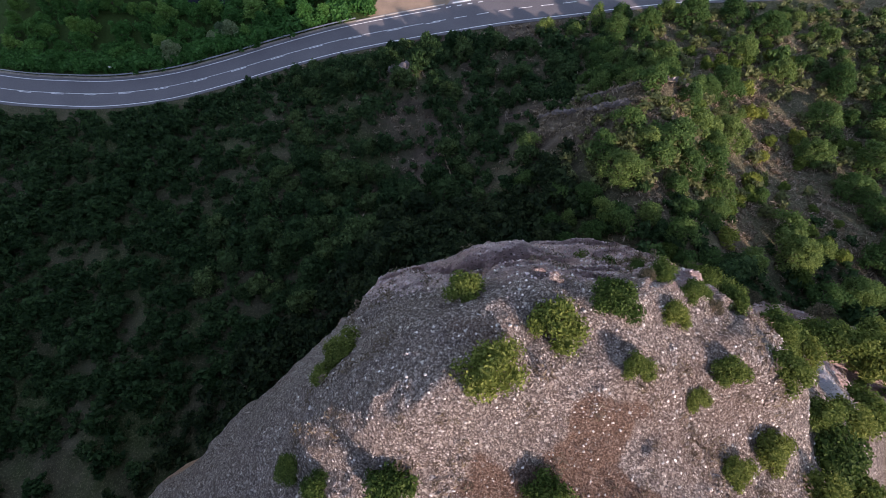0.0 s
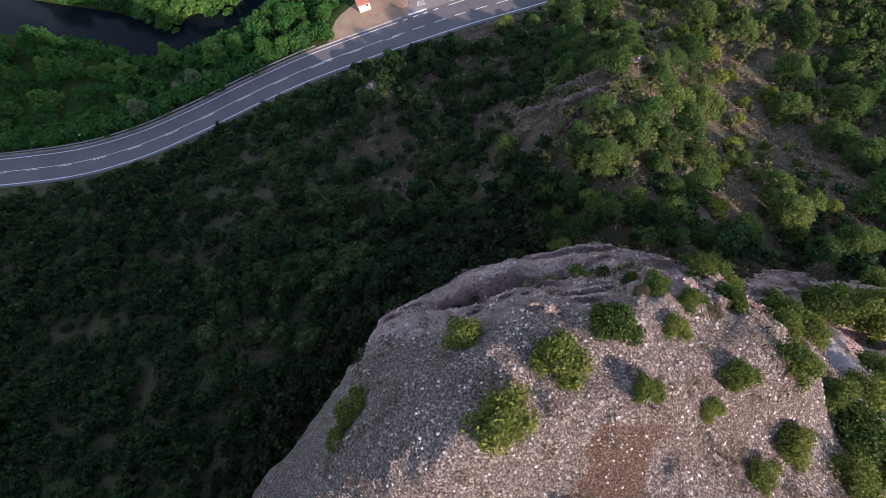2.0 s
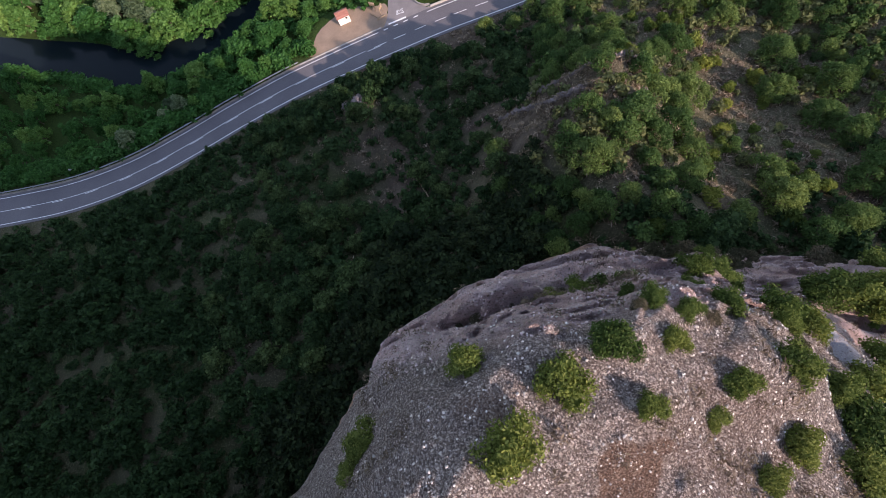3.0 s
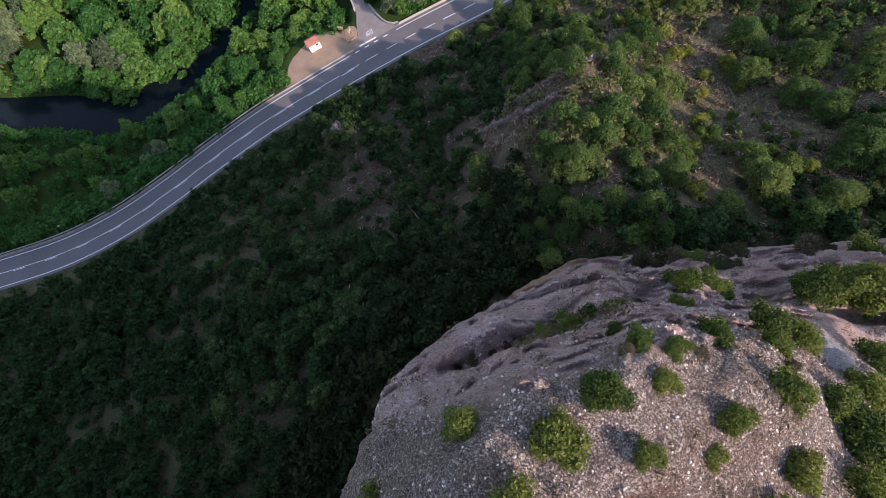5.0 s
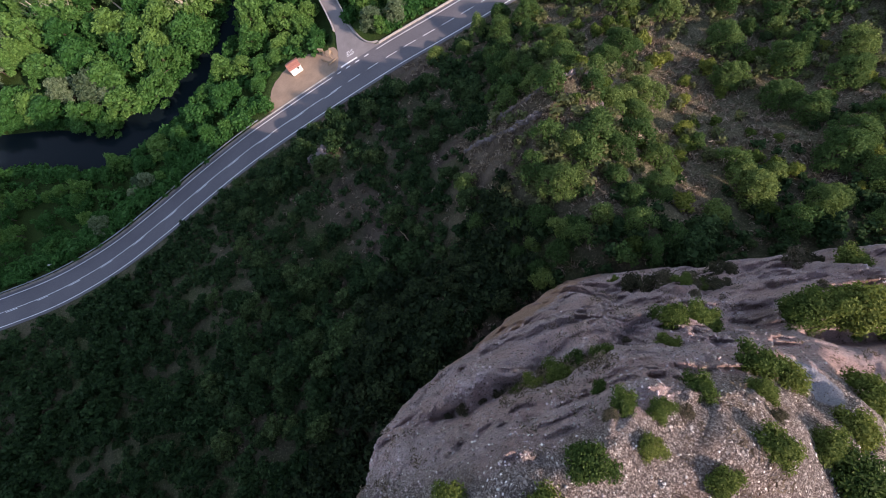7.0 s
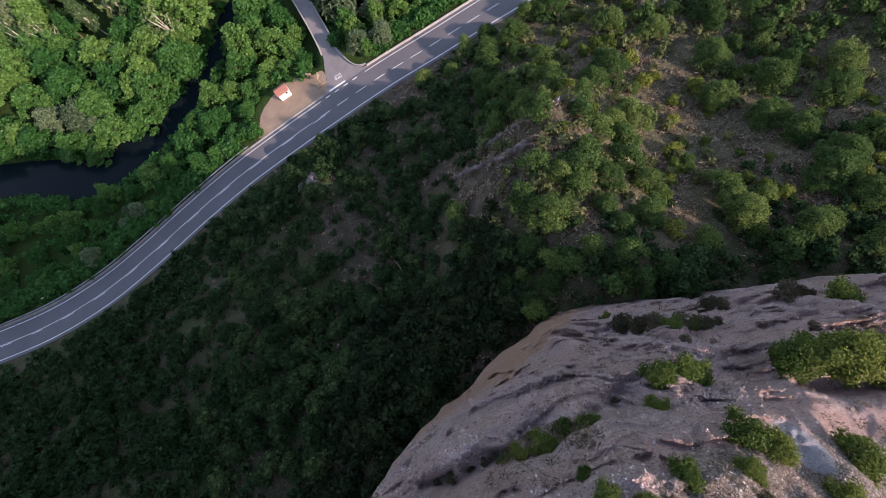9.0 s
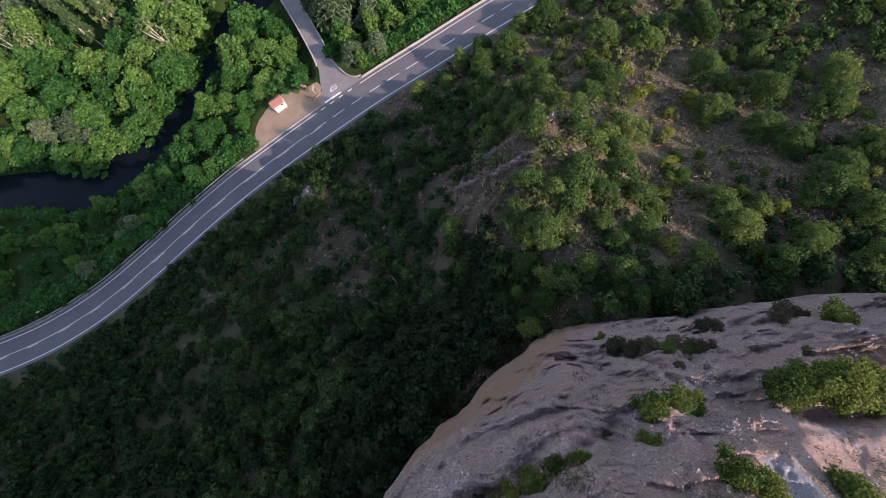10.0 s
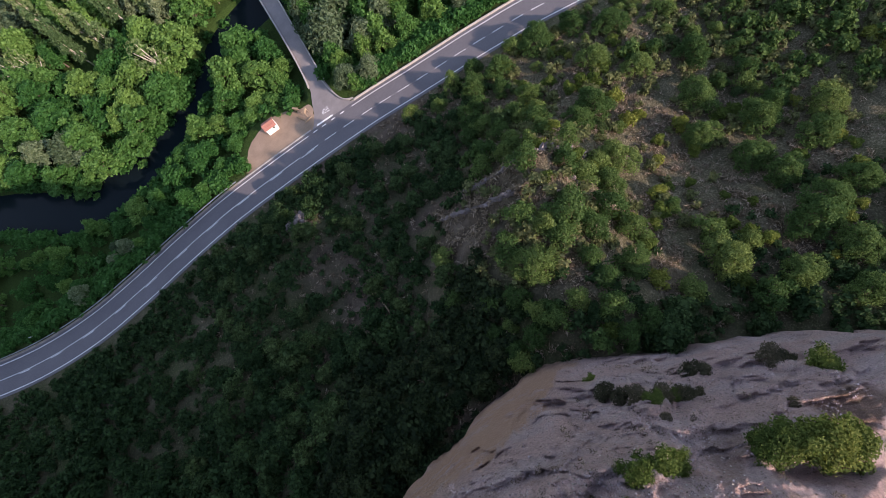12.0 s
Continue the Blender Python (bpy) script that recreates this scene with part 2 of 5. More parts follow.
def ground_material():
    """Dry hillside: brown earth, straw, moss and stony patches."""
    mat, nodes, links, b = material("hillside", 0.95, 0.1)
    where = nodes.new("ShaderNodeTexCoord").outputs["Object"]
    broad, mid, fine = (noise_node(nodes, links, where, s, 6, 0.65) for s in (0.06, 0.35, 4.0))
    earth = ramp(nodes, [(0.3, (0.046, 0.034, 0.025)), (0.5, (0.092, 0.069, 0.051)), (0.75, (0.18, 0.144, 0.108))])
    links.new(mid.outputs["Fac"], earth.inputs["Fac"])
    grass = ramp(nodes, [(0.3, (0.022, 0.036, 0.012)), (0.7, (0.075, 0.092, 0.034))])
    links.new(fine.outputs["Fac"], grass.inputs["Fac"])
    open_ = nodes.new("ShaderNodeMath")
    open_.operation = "ADD"
    links.new(ranged(nodes, links, broad.outputs["Fac"], 0.66, 0.40, 0.0, 0.6), open_.inputs[0])
    links.new(field(nodes, "bare"), open_.inputs[1])
    open_.use_clamp = True
    col = mixed(nodes, links, open_.outputs[0], grass.outputs["Color"], earth.outputs["Color"])
    straw = ranged(nodes, links, fine.outputs["Fac"], 0.52, 0.68, 0.0, 0.4)
    col = mixed(nodes, links, straw, col, (0.255, 0.225, 0.14))
    hay = ramp(nodes, [(0.34, (0.055, 0.053, 0.025)), (0.5, (0.128, 0.112, 0.066)), (0.68, (0.28, 0.245, 0.165))])
    links.new(fine.outputs["Fac"], hay.inputs["Fac"])
    col = mixed(nodes, links, scaled(nodes, links, field(nodes, "dry"), ranged(nodes, links, mid.outputs["Fac"], 0.36, 0.56, 0.25, 0.9)), col, hay.outputs["Color"])
    lawn = ramp(nodes, [(0.3, (0.016, 0.036, 0.008)), (0.7, (0.05, 0.09, 0.020))])
    links.new(fine.outputs["Fac"], lawn.inputs["Fac"])
    col = mixed(nodes, links, field(nodes, "lush"), col, lawn.outputs["Color"])
    links.new(col, b.inputs["Base Color"])
    relief(nodes, links, b, fine.outputs["Fac"], 1.0, 0.35)
    return mat


def asphalt_material():
    mat, nodes, links, b = material("asphalt", 0.85, 0.3)
    where = nodes.new("ShaderNodeTexCoord").outputs["Object"]
    broad, fine = noise_node(nodes, links, where, 0.12, 5, 0.6), noise_node(nodes, links, where, 30, 3)
    base = ramp(nodes, [(0.3, (0.092, 0.086, 0.092)), (0.7, (0.13, 0.121, 0.127))])
    links.new(broad.outputs["Fac"], base.inputs["Fac"])
    links.new(mixed(nodes, links, 0.3, base.outputs["Color"], ramp_of(nodes, links, fine.outputs["Fac"], (0.07, 0.066, 0.068), (0.22, 0.21, 0.21))), b.inputs["Base Color"])
    relief(nodes, links, b, fine.outputs["Fac"], 0.3, 0.01)
    return mat


ROCK, GROUND, ASPHALT = rock_material(), ground_material(), asphalt_material()
PAINT = plain("road_paint", (0.72, 0.71, 0.69), 0.6, depth=0.12)
CONCRETE = plain("concrete", (0.34, 0.32, 0.29), 0.85, depth=0.3)
STEEL = plain("galvanised_steel", (0.33, 0.34, 0.35), 0.45, 0.8)
BARK = plain("bark", (0.12, 0.09, 0.07), 0.9, depth=0.4)
PALE_BARK = plain("pale_bark", (0.48, 0.43, 0.35), 0.8, depth=0.25)
STONE = plain("pale_stone", (0.46, 0.43, 0.39), 0.85, grain=5.0, depth=0.3)
DIRT = plain("bare_dirt", (0.27, 0.195, 0.135), 0.95, grain=1.2, depth=0.25)
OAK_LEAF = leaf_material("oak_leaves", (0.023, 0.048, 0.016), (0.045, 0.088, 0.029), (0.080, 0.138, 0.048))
# oak leaves again, darkened so the colour carries the ravine's shade
SHADED_OAK_LEAF = leaf_material("deep_oak_leaves", (0.013, 0.025, 0.011), (0.027, 0.048, 0.018), (0.048, 0.078, 0.029))
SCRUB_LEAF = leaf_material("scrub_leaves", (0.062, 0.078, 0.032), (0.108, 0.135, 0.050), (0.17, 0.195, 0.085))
# fresh green, lightened beyond oak_leaves to carry sunlight on the open slope
FRESH_SUNLIT_LEAF = leaf_material("fresh_oak_leaves", (0.054, 0.098, 0.026), (0.092, 0.158, 0.042), (0.145, 0.225, 0.066))
LUSH_LEAF = leaf_material("riverside_leaves", (0.038, 0.110, 0.022), (0.070, 0.178, 0.038), (0.112, 0.245, 0.066))
GREY_LEAF = leaf_material("willow_leaves", (0.075, 0.115, 0.055), (0.125, 0.180, 0.090), (0.195, 0.255, 0.145))
POPLAR_LEAF = leaf_material("poplar_leaves", (0.066, 0.118, 0.040), (0.112, 0.180, 0.066), (0.18, 0.260, 0.112))
YELLOW_LEAF = leaf_material("broom_leaves", (0.085, 0.120, 0.022), (0.135, 0.180, 0.034), (0.20, 0.245, 0.055))
BUSH_LEAF = leaf_material("box_leaves", (0.046, 0.078, 0.015), (0.098, 0.142, 0.030), (0.165, 0.212, 0.056))

# ---------------------------------------------------------------- the lie of the land
ROAD = np.array([(-230, 108), (-165, 84), (-130, 71.5), (-108, 66.6), (-93, 64.9), (-80, 64.4), (-67, 65.8), (-55, 69), (-43, 73), (-31, 76.5),
                 (-19, 79), (-7, 81.1), (4.5, 82.8), (16, 83.9), (32, 85.5), (47, 86.1), (80, 85), (120, 80), (230, 58)], float)


def smooth_line(points, spacing):
    """A Catmull-Rom line through points, evenly spaced."""
    p = np.vstack([2 * points[0] - points[1], points, 2 * points[-1] - points[-2]])
    t = np.linspace(0, 1, 40, endpoint=False)[:, None]
    rows = [0.5 * (2 * b + (c - a) * t + (2 * a - 5 * b + 4 * c - d) * t**2 + (3 * b - a - 3 * c + d) * t**3) for a, b, c, d in zip(p, p[1:], p[2:], p[3:])]
    line = np.vstack(rows + [points[-1:]])
    run = np.r_[0, np.cumsum(np.linalg.norm(np.diff(line, axis=0), axis=1))]
    s = np.arange(0, run[-1], spacing)
    return np.stack([np.interp(s, run, line[:, k]) for k in range(line.shape[1])], 1)


road_line = smooth_line(ROAD, 1.0)
river_line = smooth_line(np.array([(-260, 168), (-150, 132), (-100, 112), (-83, 104.5), (-72, 98.5), (-62, 97.5), (-52, 99.8), (-44, 103.2), (-36.5, 107.6), (-31.5, 114),
                                   (-27, 120.5), (-19, 126), (-6, 131), (20, 137), (70, 142), (240, 150)], float), 1.0)


def road_y(x):
    return np.interp(x, road_line[:, 0], road_line[:, 1])


# crests of the eroded ribs on the shaded side of the knoll: line, height and width
RIBS = [(smooth_line(np.array(p, float), 0.5), h, w) for p, h, w in [
    ([(31.5, 49.0), (26.5, 49.0), (21.0, 49.6), (15.6, 50.9), (11.0, 52.8), (7.5, 55.5)], 2.6, 1.7),
    ([(24.0, 43.6), (19.5, 44.6), (15.0, 46.4), (10.0, 49.0), (6.5, 51.0)], 2.2, 1.5),
    ([(17.0, 40.5), (12.5, 42.3), (9.0, 44.4), (5.6, 46.8)], 1.5, 1.3)]]


def rib_at(x, y, wide=1.0):
    """How close a place lies to a rib's crest, from 0 to 1, for each rib; tapering at the ends."""
    x, y = np.asarray(x, float), np.asarray(y, float)
    out = []
    for line, _, width in RIBS:
        near = np.zeros(x.shape)
        m = (x > 2) & (x < 36) & (y > 35) & (y < 60)
        if m.any():
            q = np.stack([x[m] + 0.7 * vnoise(x[m], y[m], 2.6, 141), y[m] + 0.7 * vnoise(x[m], y[m], 2.6, 142)], 1)
            d2 = ((q[:, None] - line[None]) ** 2).sum(-1)
            u = d2.argmin(1) / (len(line) - 1)
            near[m] = np.exp(-np.sqrt(d2.min(1)) / (width * wide)) * step(0, 0.15, u) * step(1.0, 0.6, u)
        out.append(near)
    return out


def land(x, y):
    """The height of the ground."""
    x, y = np.asarray(x, float), np.asarray(y, float)
    d = (road_y(x) - y) * 0.96
    rise = 9 * (1 - np.exp(-np.maximum(d - 5, 0) / 28)) + 0.10 * np.clip(d - 30, 0, 130)
    z = np.where(d > 0, rise, 0.0)
    hill = (bump(x, y, 24, 42, 6.5, 8.5, 7.0) + bump(x, y, 21, 25, 8, 7, 6.8) + bump(x, y, -16, 63.5, 3.2, 3.2, 2.6) + bump(x, y, 13, 40, 7, 7, 6.0) + bump(x, y, 26, 45, 5.5, 6.5, 2.8)
            + bump(x, y, -8, 22, 10, 8, 7.5) + bump(x, y, 60, 45, 16, 14, -4.0) + bump(x, y, 30, 53, 7, 6, 4.0) + bump(x, y, 30, 22, 7, 7, 2.0)
            + bump(x, y, -16, 36, 9, 9, -3.0) + bump(x, y, -45, 35, 18, 16, 1.5))
    z = z + hill * step(6, 14, d) + sum(h * near for (_, h, _), near in zip(RIBS, rib_at(x, y)))
    z = z + (fbm(x, y, 9, 4, 11) * 0.5 + fbm(x, y, 40, 2, 5) * 0.8) * step(6, 16, d)
    # bank down to the river, and the river's bed
    z = np.where(d < 0, -3.0 * step(5.5, 15, -d) + fbm(x, y, 14, 3, 3) * 0.4 * step(8, 16, -d), z)
    ry = np.interp(x, river_line[:, 0], river_line[:, 1])
    z = z - 3.2 * step(8.0, 3.0, np.abs(y - ry)) * step(4, 9, -d)
    # level pull-out beside the junction, and the far bank at the bridge's end
    yard = step(9.5, 6.0, np.hypot((x + 15.5) / 1.45, y - 88.0))
    yard = np.maximum(yard, step(6, 3.5, np.abs(x + 3)) * step(100, 96, y) * step(80, 84, y))
    z = z * (1 - yard) - 0.06 * yard
    z = z + 3.0 * step(8, 20, y - ry) * step(-60, -20, x) + 0.16 * np.maximum(y - 155, 0)
    # unseen massif the rock stands out from; heights and bump set to cast shade
    back = step(-20, -52, y) * (57 * step(66, 30, x) + 7 + 13 * step(34, 4, x)) + bump(x, y, 30.5, -62, 4.2, 13, 14)
    far = np.maximum(np.maximum(np.abs(x) - 150, 0), np.maximum(-y - 90, 0))
    return z + back + 0.10 * np.minimum(far, 600) * step(0, 60, far)


CLIFF = smooth_line(np.array([(-40, -30), (-30, -12), (-20.5, -2.7), (-14.0, 2.6), (-9.9, 7.2), (-7.2, 11.1), (-5, 14.6), (-2, 16.3), (4, 17.0), (10, 18.5), (16, 21.4),
                              (21, 21.0), (26, 19.2), (30, 17.5), (35, 16.9), (40, 15.2), (46, 12.4), (60, 6)], float), 0.25)


def outside(x, y):
    """How far a place lies outside the cliff's foot line; inside it is negative."""
    shape = np.shape(x)
    p = np.stack([np.ravel(x), np.ravel(y)], 1)
    out = np.empty(len(p))
    way = np.gradient(CLIFF, axis=0)
    for k in range(0, len(p), 4000):
        q = p[k:k + 4000]
        d2 = ((q[:, None] - CLIFF[None]) ** 2).sum(-1)
        i = d2.argmin(1)
        off = q - CLIFF[i]
        side = way[i, 0] * off[:, 1] - way[i, 1] * off[:, 0]
        out[k:k + 4000] = np.sqrt(d2[np.arange(len(q)), i]) * np.sign(side)
    return out.reshape(shape)


# rims of the rounded beds, each with the width and depth of the trough below it
CLEFTS = [(smooth_line(np.array(p, float), 0.25), w, d) for p, w, d in [
    ([(-2.5, 11.5), (-0.5, 11.7), (2.0, 11.8), (4.0, 12.1), (5.8, 12.0), (7.4, 11.9), (9.2, 12.0), (10.9, 12.2), (12.8, 12.2), (14.5, 11.7), (15.9, 11.3), (17.3, 10.5)], 0.95, 2.5),
    ([(2.0, 15.2), (5.6, 15.1), (9.1, 15.0), (11.6, 14.9), (13.4, 14.7), (15.3, 14.1)], 0.6, 1.2),
    ([(13.6, 14.6), (15.3, 14.1), (16.3, 13.3), (17.1, 12.6), (18.3, 12.1), (19.6, 11.4), (21.5, 10.6), (23.3, 9.9), (24.7, 9.1), (27.8, 7.4), (30.7, 6.2), (34, 5.6)], 1.15, 2.3),
    ([(11.5, 18.4), (14.5, 18.1), (16.2, 17.5), (17.9, 16.7), (19.3, 15.4), (19.9, 13.8), (20.3, 12.6)], 0.9, 2.3),
    ([(20.1, 14.6), (23.7, 14.0), (26.4, 14.1), (29.4, 14.6), (32.5, 13.6), (34.5, 11.9), (35.4, 10.0)], 0.9, 1.5),
    ([(16.8, 11.5), (18.8, 9.4), (20.6, 7.2), (20.8, 4.8), (20.2, 1.5)], 0.8, 0.9)]]


def cleft(x, y):
    """Rounded beds: each ends in a rim, drops into a trough, and the next bed swells up beyond it."""
    out = np.zeros(np.shape(x))
    for line, width, depth in CLEFTS:
        near = (x > line[:, 0].min() - 5) & (x < line[:, 0].max() + 5) & (y > line[:, 1].min() - 5) & (y < line[:, 1].max() + 5)
        if not near.any():
            continue
        p, way = np.stack([x[near], y[near]], 1), np.gradient(line, axis=0)
        dist, run = [], []
        for q in np.array_split(p, max(1, len(p) // 4000)):
            d2 = ((q[:, None] - line[None]) ** 2).sum(-1)
            i = d2.argmin(1)
            off = q - line[i]
            dist.append(np.sqrt(d2[np.arange(len(q)), i]) * np.sign(way[i, 0] * off[:, 1] - way[i, 1] * off[:, 0]))
            run.append(i / (len(line) - 1))
        d, u = np.concatenate(dist) / width, np.concatenate(run)
        fade = step(0, 0.18, u) * step(1, 0.85, u) * (0.8 + 0.4 * vnoise(p[:, 0], p[:, 1], 2.3, 17))
        drop = np.where(d < 0.4, step(0.0, 0.4, d), np.exp(-(np.maximum(d - 0.4, 0) / 0.75) ** 2))
        swell = 0.30 * np.exp(-(((d - 2.9) / 1.3) ** 2)) + 0.22 * np.exp(-(((d + 0.7) / 0.7) ** 2))
        out[near] += fade * depth * (swell - drop)
    return out


def crag(x, y, rough=True):
    """The height of the conglomerate rock."""
    u, v = x - 5, y - 8
    faces = np.stack([58.66 - 0.86 * u - 0.13 * v, 56.4 + 0.40 * u - 2.13 * v, 61.67 - 0.82 * u - 2.13 * v, 55.54 + 0.26 * u + 0.13 * v, 60.0 + 0.99 * u - 0.87 * v, 58 + 0 * u])
    low = faces.min(0)
    z = low - 0.9 * np.log(np.exp(-(faces - low) / 0.9).sum(0))
    z = z + (bump(x, y, 23.5, 11, 2.2, 2.2, -3.0) + bump(x, y, 14.5, 8, 2.2, 2.2, 1.4) + bump(x, y, -6.5, 8, 2.2, 2.2, -0.8) + bump(x, y, -0.5, 7, 4, 4, 1.3)
             + bump(x, y, 8.5, 2, 4, 4, -2.0) + bump(x, y, 7, 14, 1.4, 1.2, -1.8) + bump(x, y, 28, 8, 2.2, 2.2, -2.2) + bump(x, y, 36.5, 9.5, 3.5, 3.5, -2.2)
             + bump(x, y, 22, 4, 1.4, 1.2, 1.7) + bump(x, y, 20.5, 16, 1.4, 1.2, 2.5) + bump(x, y, 11.5, 11, 1.4, 1.2, 1.5) + bump(x, y, 13, 18, 1.4, 1.2, 2.8)
             + bump(x, y, 17.5, 20, 4, 4, -2.5) + bump(x, y, 4, 10, 2.5, 1.2, 1.8) + bump(x, y, -2, 4, 4, 1.6, 1.3) + bump(x, y, 2.5, 15, 2.5, 1.2, 1.5)
             + bump(x, y, 19, 11, 2.5, 1.2, -1.5) + bump(x, y, 8.5, 13, 1.4, 1.2, -1.5) + bump(x, y, 1, 12, 1.4, 1.2, -1.0) + bump(x, y, 16, 6, 2.5, 1.2, 1.1)
             + bump(x, y, 17.5, 13, 1.4, 1.2, 1.7) + bump(x, y, 19, 18, 1.4, 1.2, 2.1) + bump(x, y, 11.5, 15, 2.5, 1.2, 0.7) + bump(x, y, 5.5, 8, 2.5, 1.2, -1.2)
             # the rise at (48, 10) is unseen, added to shade the cliff's foot
             + bump(x, y, 42, 8, 7, 8, 4.0) + bump(x, y, 48, 10, 3, 3, 4.0) + bump(x, y, 3.5, 13.6, 4.5, 1.5, 0.7) + bump(x, y, 3.2, 15.6, 6.0, 1.7, 2.0) + bump(x, y, -4.5, 12.9, 2.2, 1.8, 0.8))
    # the north-west flank falls away more steeply than the summit
    z = z - 0.24 * np.clip(0.7 * (y - x) - 2.9, 0, 4.2) * step(13, 9.5, y)
    # an unseen crest behind the summit, added to throw shade
    z = z + bump(x, y, 36, -11, 9, 5, 10.0)
    if rough is None:
        return z
    if rough:
        # relief stands square to the surface: on the steep front it is taller, and laid along the slope
        gap = 0.25
        east, north = crag(x + gap, y, None) - z, crag(x, y + gap, None) - z
        lean = np.minimum(np.sqrt(1 + (east**2 + north**2) / gap**2), 2.6)
        along = y - 0.63 * (z - 55)
        wx, wy = x + 0.9 * fbm(x, along, 3.0, 2, 21), along + 0.9 * fbm(x, along, 3.0, 2, 31)
        wild = 0.30 + 0.70 * step(8.5, 12, y + 0.08 * x)
        shape = wild * (0.32 * fbm(0.55 * wx, wy, 4.0, 3, 41) + 0.26 * fbm(0.30 * wx + 0.1 * wy, wy, 1.7, 3, 45)) + (0.07 + 0.10 * wild) * fbm(wx, wy, 0.8, 3, 51)
        # knobs and pits where pebbles and lenses weather out
        shape = shape + wild * (0.25 * (0.35 - np.abs(fbm(0.75 * wx, wy, 1.3, 4, 55))) - 0.18 * step(0.45, 0.75, fbm(0.5 * wx, wy, 0.9, 2, 57)) * step(-0.1, 0.4, vnoise(wx, wy, 3.0, 58)))
        # beds that weather back into small ledges across the steep front
        bed = (along + 0.10 * x + 1.2 * fbm(x, along, 7, 3, 61)) / 2.3
        saw = bed - np.floor(bed)
        shape = shape + 0.16 * wild * (saw - step(0.72, 1.0, saw) - 0.3) * step(-0.25, 0.35, vnoise(0.5 * x, along, 4, 65))
        z = z + lean * shape + cleft(x + 0.30 * fbm(x, y, 2.0, 3, 71), y + 0.30 * fbm(x, y, 2.0, 3, 72))
    e = outside(x, y) + 0.55 * fbm(x, y, 3.2, 4, 73) + 0.15 * step(-16, -10, x) * step(12, 6, x)
    # the wall below the lip leans out where the crag looks over the ravine
    out = step(-1, 4, x) * step(21, 17, x)
    soft = lambda v: 0.35 * np.log1p(np.exp(np.clip(v / 0.35, -30, 60)))
    return z - (7.0 - 4.4 * out) * soft(e + 0.25) - 4.4 * out * soft(e - 2.4)


# ---------------------------------------------------------------- ground sheet
def spread(lo, hi, fine, reach):
    """Coordinates: even between lo and hi, ever wider out to reach."""
    mid = np.arange(lo, hi, fine)
    out = [0.0]
    while out[-1] < reach:
        out.append(out[-1] + max(fine, 0.16 * out[-1] + fine))
    out = np.array(out[1:])
    return np.r_[lo - out[::-1], mid, hi + out]


gx, gy = spread(-130, 105, 1.1, 2400), spread(-40, 190, 1.1, 2400)
gx, gy = np.union1d(gx, np.arange(0, 40, 0.55)), np.union1d(gy, np.arange(30, 60, 0.55))
gx, gy = gx[np.r_[True, np.diff(gx) > 0.2]], gy[np.r_[True, np.diff(gy) > 0.2]]
X, Y = np.meshgrid(gx, gy)
sheet = mesh_of("ground", np.stack([X, Y, land(X, Y)], -1).reshape(-1, 3), grid_faces(len(gx), len(gy)), True, [GROUND])
BARE = [(-9, 76.4, 10.0, 1.8), (9, 78.2, 9.0, 1.8), (-13, 51.8, 6.0, 6.5), (-10.5, 43.5, 6.0, 5.5), (-15.5, 63.5, 3.4, 3.2), (-17, 37, 2.5, 2.5), (-3.1, 65.7, 1.6, 5.5), (13.5, 49.5, 4.0, 3.5), (16, 46, 2.2, 4.5),
        (39.8, 66.3, 5.1, 2.3), (42.8, 57.8, 6.5, 3.0), (49.4, 51.0, 5.4, 2.8), (47.9, 45.4, 4.7, 5.0), (38.7, 36.7, 1.6, 3.5), (36.5, 31.6, 1.7, 4.4), (33.6, 26.6, 2.1, 3.6), (53.4, 36.9, 3.6, 1.9),
        (58.8, 48.3, 2.8, 1.8), (63.0, 34.5, 3.8, 3.4), (57.6, 27.2, 2.0, 3.8), (56.7, 23.4, 4.5, 1.9), (24.5, 41.3, 2.4, 1.8), (22.7, 30.7, 2.9, 2.0), (28.7, 35.4, 1.8, 1.2), (24.6, 67.3, 5.5, 2.5),
        (16.3, 73.6, 5.2, 2.2), (51.9, 26.2, 1.9, 4.9), (29.7, 48.9, 3.6, 1.6), (6.7, 74.6, 4.7, 2.0), (48.2, 32.5, 3.9, 2.4), (-62, 47, 3, 2), (12, 45.6, 6.0, 1.6), (10, 51.9, 7.5, 1.8), (3, 20.3, 5.0, 1.6), (9, 21.5, 3.0, 1.6)]


def bare_at(x, y):
    """How bare of plants the slope is, from 0 to 1."""
    spots = np.max([np.exp(-(((x - cx) / rx) ** 2 + ((y - cy) / ry) ** 2) ** 2) for cx, cy, rx, ry in BARE], axis=0)
    return np.maximum(spots * (0.62 + 0.38 * step(-4, 4, x)), np.clip(1.5 * np.max(rib_at(x, y, 1.6), axis=0), 0, 1))


def woods(x, y):
    """The dense wood above the open slope, from 0 to 1."""
    return step(112, 119, x + y + 3.0 * float(vnoise(x, y, 9, 151))) * step(24, 32, x)


with_field(sheet, "bare", np.clip(bare_at(X, Y) * 1.1, 0, 1))
dry_side = step(20, 30, X + 0.15 * Y + 4 * fbm(X, Y, 12, 3, 181)) * step(22, 30, Y) * step(0, 8, road_y(X) - Y)
with_field(sheet, "dry", dry_side)
with_field(sheet, "lush", step(3.5, 6.0, Y - road_y(X)))
ground = tagged(new("ground", sheet),
                "dry brown hillside with grass and moss sloping to a river", "ground", kind="structure")

